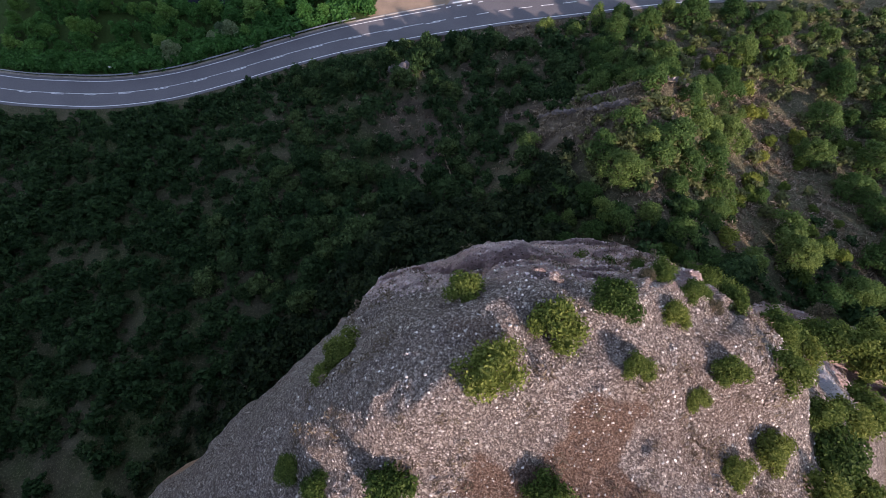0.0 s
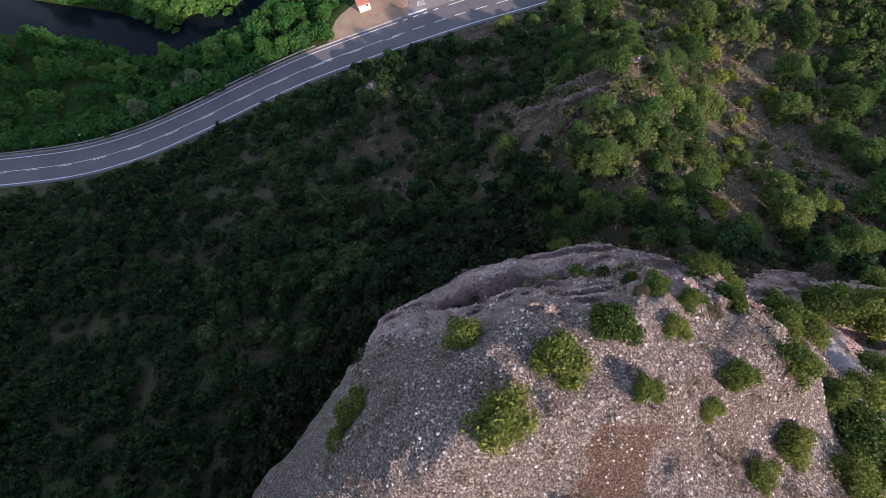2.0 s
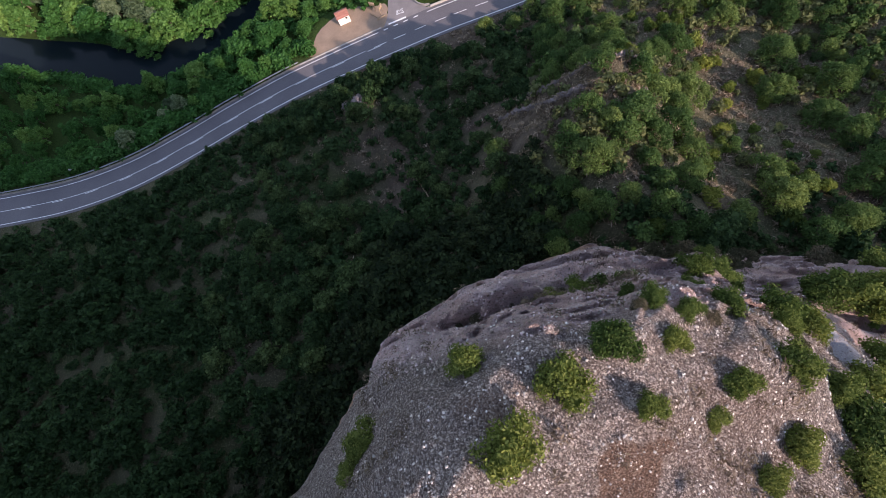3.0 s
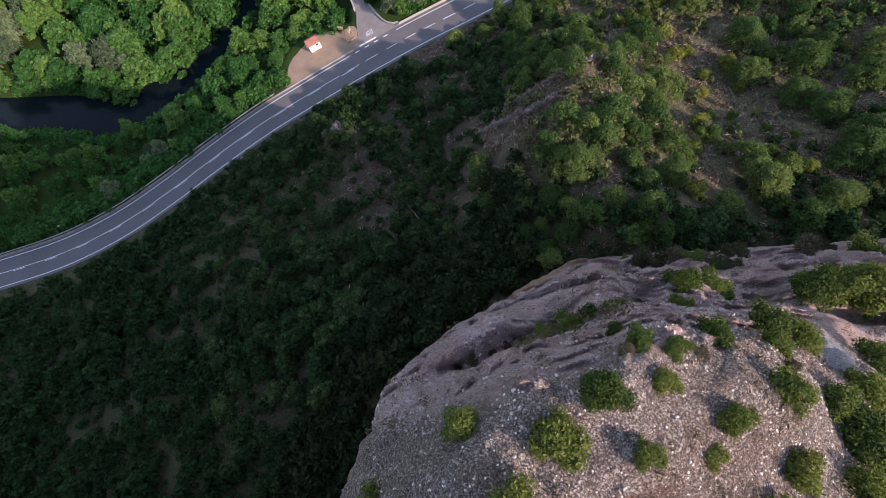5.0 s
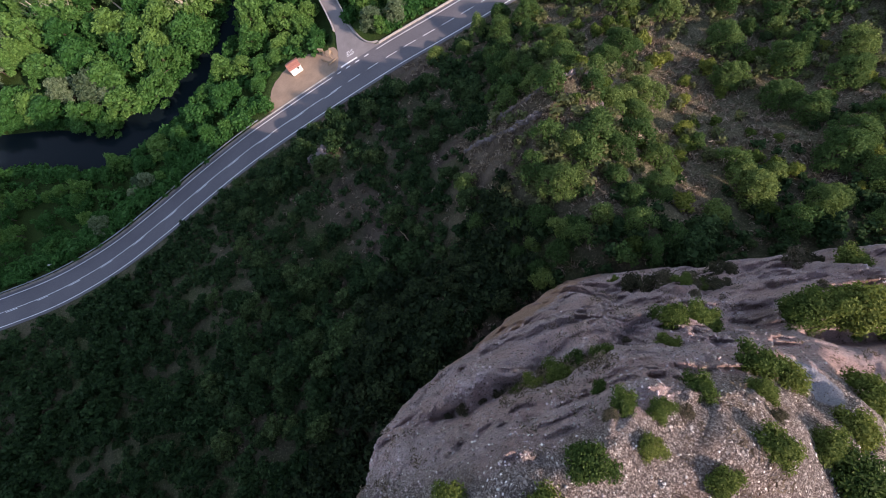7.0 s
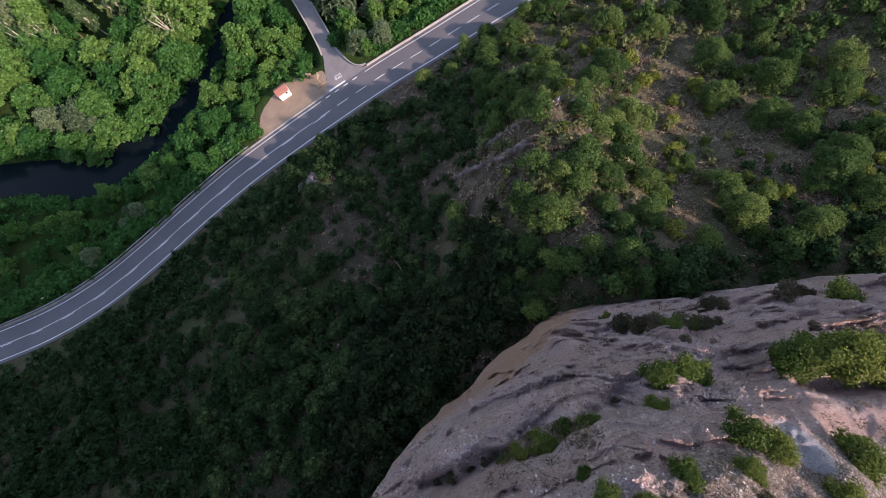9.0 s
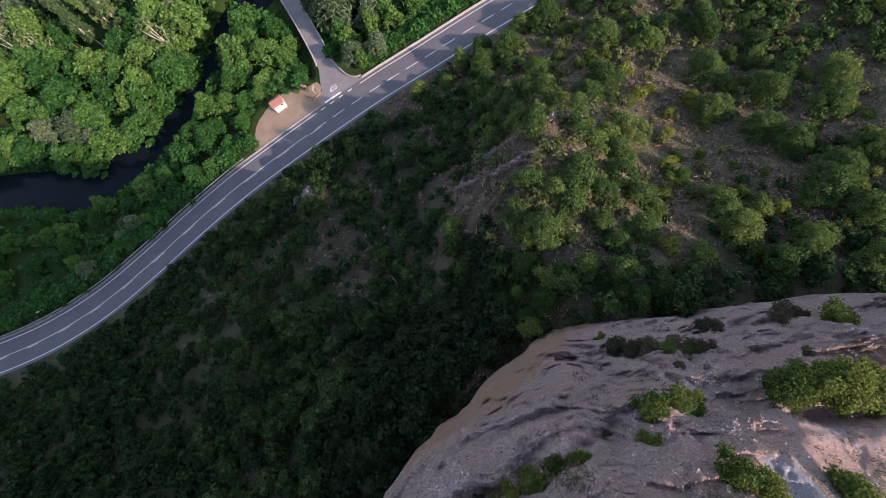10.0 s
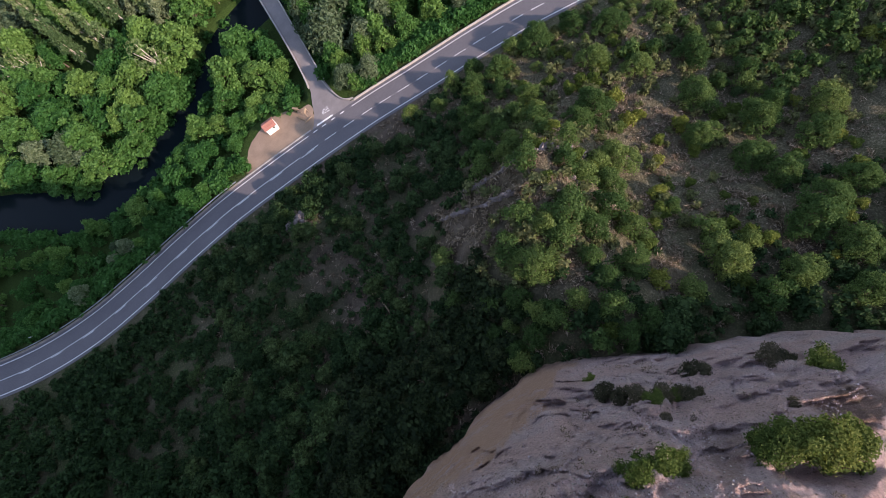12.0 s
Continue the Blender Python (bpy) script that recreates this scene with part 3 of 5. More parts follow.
# ---------------------------------------------------------------- the rock
rx, ry_ = np.r_[np.arange(-45, -20, 0.6), np.arange(-20, 44, 0.13), np.arange(44, 64, 0.6)], np.r_[np.arange(-36, -4, 0.6), np.arange(-4, 8, 0.15), np.arange(8, 25, 0.1)]
X, Y = np.meshgrid(rx, ry_)
Z = np.maximum(crag(X, Y), land(X, Y) - 3)
body = mesh_of("rock_outcrop", np.stack([X, Y, Z], -1).reshape(-1, 3), grid_faces(len(rx), len(ry_)), True, [ROCK])
ragged = 0.35 * fbm(X, Y, 2.2, 4, 91)
soil = np.maximum.reduce([step(1.15, 0.75, np.hypot((X - 6.0) / 4.2, (Y - 0.9) / 3.0) + 1.3 * ragged), 0.4 * step(1.2, 0.7, np.hypot((X - 11.5) / 3.5, (Y - 3.8) / 3.4) + ragged),
                          0.5 * step(1.2, 0.6, np.hypot((X - 24.5) / 3.5, (Y - 10.9) / 1.6) + ragged), 0.8 * step(1.2, 0.6, np.hypot((X - 35.5) / 3.0, (Y - 9.6) / 1.8) + ragged),
                          0.5 * step(1.2, 0.6, np.hypot((X - 2.2) / 2.6, (Y - 7.0) / 1.2) + ragged), 0.15 * step(1.2, 0.6, np.hypot((X - 4.5) / 6.0, (Y - 12.7) / 0.8) + ragged), 0.4 * step(1.2, 0.6, np.hypot((X - 15.5) / 2.6, (Y - 12.6) / 0.9) + ragged),
                          0.4 * step(1.2, 0.6, np.hypot((X - 10) / 7.0, (Y - 15.6) / 0.5) + ragged)])
pale = step(1.15, 0.85, np.hypot((X - 21.6 + 0.3 * (Y - 7.1)) / 1.0, (Y - 7.1) / 1.75) + 0.5 * ragged)
with_field(body, "cliff", step(-0.9, 0.1, outside(X, Y) + 1.6 * ragged) * step(24, 16, X))
with_field(body, "gravel", step(10.9, 9.0, Y + 0.04 * X + 1.6 * ragged + 0.42 * np.maximum(X - 18, 0)))
with_field(body, "soil", soil)
with_field(body, "pale", pale)
rock = tagged(new("rock_outcrop", body),
              "tall grey conglomerate crag with pale pebbles and brown soil", "rock")


def rock_z(x, y):
    return float(crag(np.array([x]), np.array([y]))[0])


# ---------------------------------------------------------------- road
def strip(line, left, right, lift):
    """A ribbon along a line from left to right of it (metres), lift above the road."""
    way = np.gradient(line, axis=0)
    way /= np.linalg.norm(way, axis=1)[:, None]
    side = np.stack([-way[:, 1], way[:, 0]], 1)
    a, b = line + side * left, line + side * right
    v = np.concatenate([np.c_[a, np.full(len(a), lift)], np.c_[b, np.full(len(b), lift)]])
    n = len(line)
    k = np.arange(n - 1)
    return v, np.stack([k, k + n, k + n + 1, k + 1], 1)


def slab(line, left, right, lift, thick):
    v, q = strip(line, left, right, lift)
    w = v.copy()
    w[:, 2] -= thick
    n, h = len(v), len(v) // 2
    k = np.arange(h - 1)
    sides = np.concatenate([np.stack([k + 1, k + 1 + n, k + n, k], 1), np.stack([k + h, k + h + n, k + h + 1 + n, k + h + 1], 1),
                            [(0, n, n + h, h), (2 * h - 1, 2 * h - 1 + n, h - 1 + n, h - 1)]])
    return np.concatenate([v, w]), np.concatenate([q, sides])


road = tagged(new("road", mesh_of("road", *slab(road_line, 3.95, -3.95, 0.06, 0.5), False, [ASPHALT])), "grey two-lane asphalt road curving through the valley", "road", kind="structure")
VERGE = plain("verge_gravel", (0.27, 0.235, 0.19), 0.95, grain=3.0, depth=0.45)
for inner, outer in ((3.96, 4.5),):
    tagged(new("verge", mesh_of("verge", *slab(road_line, max(inner, outer), min(inner, outer), 0.025, 0.4), False, [VERGE])), "strip of pale gravel and dust along the road edge", "road verge", kind="structure")
MARK = PAINT


def line_run(name, x0, x1, offset, width, parent):
    """A painted line along the road between two x, offset metres to its north."""
    piece = road_line[(road_line[:, 0] >= x0) & (road_line[:, 0] <= x1)]
    return part(name, mesh_of(name, *strip(piece, offset + width / 2, offset - width / 2, 0.065), False, [MARK]), parent)


def dash(name, x, length, offset, width, parent):
    s = smooth_line(road_line[(road_line[:, 0] > x - 2) & (road_line[:, 0] < x + length + 2)], 0.25)
    s = s[(s[:, 0] >= x) & (s[:, 0] <= x + length)]
    return part(name, mesh_of(name, *strip(s, offset + width / 2, offset - width / 2, 0.066), False, [MARK]), parent)


line_run("edge_line", -225, 225, -3.25, 0.15, road)
line_run("edge_line", -225, -8.6, 3.25, 0.15, road)
line_run("edge_line", 1.5, 225, 3.25, 0.15, road)
line_run("centre_line", -225, -12.5, 0.0, 0.11, road)
for k in range(12):
    dash("lane_dash", -103 + 8.2 * k, 3.2, -0.26, 0.13, road)
for k in range(20):
    dash("lane_dash", -11.2 + 4.45 * k, 2.9, 0.0, 0.13, road)
for k in range(4):
    dash("junction_dash", -8.0 + 2.2 * k, 1.1, 3.25, 0.22, road)


def polygon_slab(name, points, top, thick, mat):
    n = len(points)
    bm = bmesh.new()
    up = [bm.verts.new((x, y, top)) for x, y in points]
    low = [bm.verts.new((x, y, top - thick)) for x, y in points]
    bm.faces.new(up)
    bm.faces.new(low[::-1])
    for k in range(n):
        bm.faces.new((up[k], low[k], low[(k + 1) % n], up[(k + 1) % n]))
    bmesh.ops.recalc_face_normals(bm, faces=bm.faces)
    bmesh.ops.triangulate(bm, faces=[f for f in bm.faces if len(f.verts) > 4])
    me = bpy.data.meshes.new(name)
    bm.to_mesh(me)
    bm.free()
    me.materials.append(mat)
    return me


# ---------------------------------------------------------------- side road and bridge
LEFT = np.array([(-8.6, 84.4), (-7.2, 87.5), (-6.6, 91), (-5.9, 96), (-6.9, 107), (-9.0, 122), (-11.4, 139)])
RIGHT = np.array([(2.2, 86.2), (-0.1, 88.6), (-1.5, 92), (-2.5, 96.5), (-3.6, 106), (-5.4, 121), (-7.6, 138)])
side_left, side_right = smooth_line(LEFT, 1.0), smooth_line(RIGHT, 1.0)
SIDE_ASPHALT = plain("worn_asphalt", (0.21, 0.19, 0.18), 0.9, grain=1.5, depth=0.2)
side_road = tagged(new("side_road", polygon_slab("side_road", [*map(tuple, side_left), *map(tuple, side_right[::-1])], 0.052, 0.85, SIDE_ASPHALT)),
                   "narrow pale asphalt lane with a white stop line", "road", kind="structure")
part("stop_line", polygon_slab("stop_line", [(-7.25, 85.55), (-7.2, 85.15), (-3.3, 85.7), (-3.35, 86.1)], 0.067, 0.012, PAINT), side_road)
text = bpy.data.curves.new("stop_word", "FONT")
text.body, text.size, text.align_x, text.align_y, text.extrude = "STOP", 1.15, "CENTER", "CENTER", 0.004
text.materials.append(PAINT)
part("stop_word", text, side_road, "white painted word STOP", pose(-4.45, 87.85, 0.066, 0, 0, 188) @ Matrix.Diagonal((0.62, 1.55, 1, 1)))

bridge = tagged(new("bridge", None), "narrow concrete road bridge with low parapets over the river", "bridge")


def wall_along(name, line, offset, width, height, mat, base=0.0, parent=None):
    """A low wall along a line, with a rounded top edge."""
    way = np.gradient(line, axis=0)
    way /= np.linalg.norm(way, axis=1)[:, None]
    side = np.stack([-way[:, 1], way[:, 0]], 1)
    prof = [(-width / 2, 0), (-width / 2, height - 0.05), (-width / 2 + 0.05, height), (width / 2 - 0.05, height), (width / 2, height - 0.05), (width / 2, 0)]
    n, k = len(line), len(prof)
    wob = 0.02 * np.sin(np.arange(n) * 1.7)
    v = np.stack([np.c_[line + side * (offset + a), np.full(n, base + b) + (wob if b > 0.1 else 0)] for a, b in prof], 1).reshape(-1, 3)
    q = [(i * k + j, i * k + j + 1, (i + 1) * k + j + 1, (i + 1) * k + j) for i in range(n - 1) for j in range(k - 1)]
    q += [(0, 1, 4, 5), (1, 2, 3, 4), ((n - 1) * k + 5, (n - 1) * k + 4, (n - 1) * k + 1, (n - 1) * k), ((n - 1) * k + 4, (n - 1) * k + 3, (n - 1) * k + 2, (n - 1) * k + 1)]
    return part(name, mesh_of(name, v, np.array(q)[:, ::-1], False, [mat]), parent)


on_bridge = lambda line: line[line[:, 1] > 94]
wall_along("parapet", on_bridge(side_left), 0.14, 0.28, 0.85, CONCRETE, -0.2, bridge)
wall_along("parapet", on_bridge(side_right), -0.14, 0.28, 0.85, CONCRETE, -0.2, bridge)
part("pier", box_mesh("pier", 3.0, 1.0, 5.6, CONCRETE, 0.08), bridge, m=pose(-6.4, 113.2, -6.6, 0, 0, 8))
part("pier", box_mesh("pier", 3.0, 1.0, 5.6, CONCRETE, 0.08), bridge, m=pose(-7.9, 124.5, -6.6, 0, 0, 8))

corner = np.array([(-2.55, 95.0), (-1.75, 92), (-0.4, 89.0), (0.9, 87.75), (2.6, 87.3)])
low_wall = tagged(new("low_wall", None), "low pale concrete wall along the road verge", "wall", kind="structure")
wall_along("wall_run", smooth_line(corner, 0.5), -0.15, 0.25, 0.55, CONCRETE, -0.1, low_wall)
edge = road_line[(road_line[:, 0] > 2.4) & (road_line[:, 0] < 60)]
wall_along("wall_run", edge, 4.25, 0.32, 0.5, CONCRETE, -0.1, low_wall)
edge = road_line[(road_line[:, 0] > -27) & (road_line[:, 0] < -8.2)]
wall_along("wall_run", edge, 4.15, 0.3, 0.28, CONCRETE, -0.1, low_wall)

# ---------------------------------------------------------------- guard rail
rail_line = road_line[(road_line[:, 0] > -125) & (road_line[:, 0] < -26)]
guard_rail = tagged(new("guard_rail", None), "grey galvanised steel guard rail on short posts beside the road", "guard rail")


def rail_beam(line, offset):
    way = np.gradient(line, axis=0)
    way /= np.linalg.norm(way, axis=1)[:, None]
    side = np.stack([-way[:, 1], way[:, 0]], 1)
    prof = [(0.0, 0.45), (-0.07, 0.50), (-0.07, 0.55), (0.0, 0.60), (-0.07, 0.65), (-0.07, 0.70), (0.0, 0.75), (0.03, 0.75), (0.03, 0.45)]
    n, k = len(line), len(prof)
    v = np.stack([np.c_[line + side * (offset + a), np.full(n, b)] for a, b in prof], 1).reshape(-1, 3)
    return v, np.array([(i * k + j, i * k + (j + 1) % k, (i + 1) * k + (j + 1) % k, (i + 1) * k + j) for i in range(n - 1) for j in range(k)])


part("rail", mesh_of("rail", *rail_beam(rail_line, 4.45), False, [STEEL]), guard_rail)
post = box_mesh("post", 0.12, 0.10, 1.0, STEEL, 0.015)
for p, q in zip(rail_line[1::4], rail_line[2::4]):
    a = math.atan2(q[1] - p[1], q[0] - p[0])
    part("post", post, guard_rail, m=pose(p[0] - 4.56 * math.sin(a), p[1] + 4.56 * math.cos(a), -0.28, 0, 0, math.degrees(a)))

# ---------------------------------------------------------------- water
WATER, nodes, links, b = material("river_water", 0.12, 0.02)
b.inputs["Base Color"].default_value = (0.006, 0.011, 0.013, 1)
where = nodes.new("ShaderNodeTexCoord").outputs["Object"]
relief(nodes, links, b, noise_node(nodes, links, where, 1.6, 4).outputs["Fac"], 0.12, 0.05)
water = tagged(new("water", mesh_of("water", *strip(river_line, 9.0, -9.0, -4.0), True, [WATER])), "dark still river water in the shade of trees", "water", kind="structure")

# ---------------------------------------------------------------- pull-out and hut
YARD = smooth_line(np.array([(-25.5, 82.9), (-24.2, 86.0), (-22.4, 88.9), (-19.6, 91.2), (-15.2, 92.6), (-10.8, 91.6), (-7.6, 91.0), (-6.9, 88.6), (-8.3, 84.9)], float), 0.6)
YARD = YARD + 0.35 * np.stack([vnoise(YARD[:, 0], YARD[:, 1], 1.3, 161), vnoise(YARD[:, 0], YARD[:, 1], 1.3, 162)], 1)
yard_pts = [(float(x), float(max(y, road_y(x) + 4.1))) for x, y in YARD] + [(float(x), float(road_y(x) + 4.1)) for x in np.arange(-9.0, -25.0, -1.0)]
tagged(new("pull_out", polygon_slab("pull_out", yard_pts, 0.03, 0.3, DIRT)), "bare reddish dirt pull-out beside the road", "ground", kind="structure")

WHITEWASH = plain("whitewash", (0.72, 0.69, 0.63), 0.85, depth=0.12)
TILE = plain("roof_tile", (0.34, 0.155, 0.115), 0.8, grain=6, depth=0.3)
DARK = plain("dark_wood", (0.035, 0.028, 0.022), 0.8)
WOOD = plain("weathered_wood", (0.30, 0.22, 0.14), 0.85, depth=0.35)


def build_hut(m):
    hut = tagged(new("hut", None), "small whitewashed hut with a red tiled gable roof", "hut")
    hut.matrix_basis = m
    w, d, h, ridge = 2.5, 2.0, 1.9, 0.62
    bm = bmesh.new()
    v = [bm.verts.new(p) for p in [(-w / 2, -d / 2, 0), (w / 2, -d / 2, 0), (w / 2, d / 2, 0), (-w / 2, d / 2, 0), (-w / 2, -d / 2, h), (w / 2, -d / 2, h),
                                   (w / 2, d / 2, h), (-w / 2, d / 2, h), (-w / 2, 0, h + ridge), (w / 2, 0, h + ridge)]]
    for f in [(0, 1, 5, 4), (1, 2, 6, 9, 5), (2, 3, 7, 6), (3, 0, 4, 8, 7), (4, 5, 9, 8), (6, 7, 8, 9), (3, 2, 1, 0)]:
        bm.faces.new([v[i] for i in f])
    me = bpy.data.meshes.new("walls")
    bm.to_mesh(me)
    bm.free()
    me.materials.append(WHITEWASH)
    part("walls", me, hut)
    part("window", box_mesh("window", 0.45, 0.06, 0.45, DARK, 0.01), hut, "small dark window", pose(0.65, -d / 2 - 0.01, 1.1))
    slope = math.degrees(math.atan2(ridge, d / 2))
    for s in (-1, 1):
        roof = part("roof_slope", box_mesh("roof_slope", w + 0.4, 1.38, 0.05, TILE, 0.01), hut, m=pose(0, s * 0.60, h + 0.25, -s * slope))
        rows = []
        for k in range(13):
            x = -w / 2 - 0.1 + k * 0.225
            a = np.linspace(0, np.pi, 6)
            ring = np.stack([x + 0.085 * np.cos(a), 0 * a, 0.05 + 0.07 * np.sin(a)], 1)
            rows.append(np.concatenate([ring + (0, -0.68, 0), ring + (0, 0.68, 0.01)]))
        shared = mesh_of("tile_row", rows[0] - rows[0].mean(0) * (1, 0, 0), [(i, i + 1, i + 7, i + 6) for i in range(5)], True, [TILE])
        for k in range(13):
            part("tile_row", shared, roof, m=pose(-w / 2 - 0.1 + k * 0.225, 0, 0))
    part("ridge_cap", box_mesh("ridge_cap", w + 0.42, 0.22, 0.09, TILE, 0.03), hut, m=pose(0, 0, h + ridge + 0.02))
    return hut


build_hut(pose(-16.6, 89.9, 0.0, 0, 0, 10))


def build_board(m, label):
    board = tagged(new("sign_board", None), label, "sign")
    board.matrix_basis = m
    for x in (-0.55, 0.55):
        part("post", box_mesh("post", 0.12, 0.12, 1.9, WOOD, 0.02), board, m=pose(x, 0, 0))
    part("panel", box_mesh("panel", 1.0, 0.06, 0.7, WOOD, 0.01), board, m=pose(0, 0.0, 1.1))
    part("cap", box_mesh("cap", 1.4, 0.4, 0.06, WOOD, 0.01), board, m=pose(0, 0, 1.9))


build_board(pose(-9.9, 90.3, 0.02, 0, 0, -35), "weathered wooden notice board on two posts in the pull-out")
build_board(pose(-8.2, 88.9, 0.02, 0, 0, 60), "small weathered wooden trail board beside the lane")
for x, y, a in [(-8.6, 87.6, 20), (-9.8, 88.4, -50)]:
    v, q = tube_rows([(-1.1, 0, 0.12), (0, 0.05, 0.13), (1.1, 0, 0.12)], [0.11, 0.13, 0.10], 8)
    tagged(part("log", mesh_of("log", v, q, True, [WOOD]), m=pose(x, y, 0.03, 0, 0, a)), "pale barked log lying on bare dirt", "log")

road_sign = tagged(new("road_sign", None), "small round road sign with a pale back on a steel pole", "sign")
road_sign.matrix_basis = pose(-80.7, 69.8, -0.3)
v, q = tube_rows([(0, 0, 0), (0, 0, 1.2), (0, 0, 2.4)], [0.035, 0.035, 0.035], 8)
part("pole", mesh_of("pole", v, q, True, [STEEL]), road_sign)
v, q = tube_rows([(0, -0.02, 2.1), (0, -0.018, 2.1), (0, 0.018, 2.1), (0, 0.02, 2.1)], [0.01, 0.36, 0.36, 0.01], 24)
part("plate", mesh_of("plate", v, q, False, [PAINT]), road_sign, "pale round metal plate")

# ---------------------------------------------------------------- plants
def cube_sphere(rings=3):
    """Quads of a rounded cube on the unit sphere."""
    u = np.linspace(-1, 1, rings)
    a, b = np.meshgrid(u, u)
    one = np.ones_like(a)
    pieces = []
    for p in ((a, b, one), (b, a, -one), (one, a, b), (-one, b, a), (b, one, a), (a, -one, b)):
        v = np.stack(p, -1).reshape(-1, 3)
        pieces.append((v / np.linalg.norm(v, axis=1)[:, None], grid_faces(rings, rings)))
    v, q = join(pieces)
    _, first, back = np.unique(v.round(5), axis=0, return_index=True, return_inverse=True)
    return v[first], back.reshape(-1)[q]


BALL = cube_sphere(2)


def foliage(lumps, count, leaf, seed, low=-0.35, core=0.80, long=1.6):
    """Leaves on the outside of overlapping lumps (x, y, z, radius), and dim cores within them."""
    r = np.random.default_rng(seed)
    lumps = np.asarray(lumps, float)
    pick = r.choice(len(lumps), count * 2, p=lumps[:, 3] ** 2 / (lumps[:, 3] ** 2).sum())
    way = r.normal(size=(count * 2, 3))
    way /= np.linalg.norm(way, axis=1)[:, None]
    way[:, 2] = np.where(way[:, 2] < low, -way[:, 2], way[:, 2])
    at = lumps[pick, :3] + way * lumps[pick, 3:4] * (0.74 + 0.62 * r.uniform(0, 1, (count * 2, 1)) ** 1.7) * (1, 1, 0.9)
    deep = (np.linalg.norm(at[:, None] - lumps[None, :, :3], axis=2) / lumps[None, :, 3] < 0.72).any(1)
    keep = np.flatnonzero(~deep)[:count]
    at, way = at[keep], way[keep]
    nrm = 0.8 * way + r.normal(scale=0.8, size=way.shape)
    nrm[:, 2] += 0.35
    nrm /= np.linalg.norm(nrm, axis=1)[:, None]
    t = np.cross(nrm, r.normal(size=nrm.shape))
    t /= np.linalg.norm(t, axis=1)[:, None]
    s = np.cross(nrm, t)
    size = leaf * r.uniform(0.55, 1.35, (len(at), 1))
    v = np.stack([at - t * size * 0.5 * long, at + s * size * 0.5 + nrm * size * 0.16, at + t * size * 0.5 * long, at - s * size * 0.5 + nrm * size * 0.16], 1).reshape(-1, 3)
    q = np.arange(len(v)).reshape(-1, 4)
    if not core:
        return v, q
    return join([(v, q)] + [(BALL[0] * c[3] * core * (1, 1, 0.85) + c[:3], BALL[1]) for c in lumps])


def dome(r, n, width, bottom, top, size):
    """Lumps filling a dome of the given width between two heights."""
    out, lobe = [], r.uniform(0, 6.28)
    for k in range(n):
        a, d = 2.4 * k + r.uniform(-0.5, 0.5), math.sqrt((k + 0.4) / n)
        z = bottom + (top - bottom) * (1 - d**2) * r.uniform(0.62, 1.08) + size * 0.2
        w = width / 2 * 0.78 * d * (1 + 0.22 * math.sin(2 * a + lobe) + 0.18 * math.sin(3 * a + 2.3 * lobe))
        out.append((w * math.cos(a), w * math.sin(a), z, size * r.uniform(0.55, 1.3)))
    return out


def limbs(r, lumps, base_r, foot=-0.5, lean=0.2):
    """A trunk with limbs that reach into the lumps."""
    top = np.mean([c[:3] for c in lumps], axis=0)
    mid = np.array([r.uniform(-lean, lean), r.uniform(-lean, lean), top[2] * 0.45])
    pieces = [tube_rows([(0, 0, foot), mid * 0.5, mid, mid * 0.4 + top * 0.6], np.array([1.25, 1.0, 0.8, 0.45]) * base_r, 7)]
    for c in lumps[:: max(1, len(lumps) // 7)]:
        c = np.array(c[:3])
        pieces.append(tube_rows([mid, mid * 0.5 + c * 0.5 + (0, 0, 0.15), c], np.array([0.55, 0.35, 0.12]) * base_r, 5))
    return join(pieces)


def tree_kind(name, label, category, leaf_mat, bark, lumps, count, leaf, trunk_r, seed, group="", long=1.6, low=-0.35, core=0.8):
    """A tree built once: trunk and crown under an Empty. It stands far below ground until placed."""
    r = np.random.default_rng(seed)
    root = tagged(new(name, None), label, category, group)
    part("trunk", mesh_of("trunk", *limbs(r, lumps, trunk_r), True, [bark]), root)
    part("crown", mesh_of("crown", *foliage(lumps, count, leaf, seed, low, core, long), False, [leaf_mat]), root)
    return root


class Planter:
    """Sets a kind's variants into the place: the first use moves the variant itself, later ones are copies."""

    def __init__(self, variants):
        self.variants, self.used, self.n = variants, set(), 0

    def put(self, x, y, z, turn, size, tall=1.0, which=None):
        k = self.n % len(self.variants) if which is None else which
        self.n += 1
        m = Matrix.LocRotScale((x, y, z), Euler((0, 0, turn)), (size, size, size * tall))
        if k not in self.used:
            self.used.add(k)
            self.variants[k].matrix_basis = m
            return self.variants[k]
        ob = self.variants[k]
        made = {}
        for o in (ob, *ob.children):
            made[o] = o.copy()
            scene.collection.objects.link(made[o])
            made[o].parent = made.get(o.parent, o.parent)
        made[ob].matrix_basis = m
        return made[ob]


def oak_lumps(seed, width=4.2, top=3.6):
    r = np.random.default_rng(seed)
    return dome(r, int(r.integers(24, 32)), width, 0.8, top - 0.45, 0.54)


def big_lumps(seed, width=9.0, top=10.5):
    r = np.random.default_rng(seed)
    return dome(r, int(r.integers(44, 54)), width, 2.8, top - 1.0, 1.05)


def poplar_lumps(seed, top=17.0):
    r = np.random.default_rng(seed)
    out = []
    for k in range(26):
        h = k / 25
        w = 1.5 * math.sin(math.pi * min(1, 0.18 + 0.82 * h) ** 0.8) + 0.15
        a = r.uniform(0, 6.28)
        out.append((0.7 * w * math.cos(a), 0.7 * w * math.sin(a), 3.5 + (top - 4) * h, 0.75 * r.uniform(0.7, 1.1) * (0.6 + 0.5 * w)))
    return out


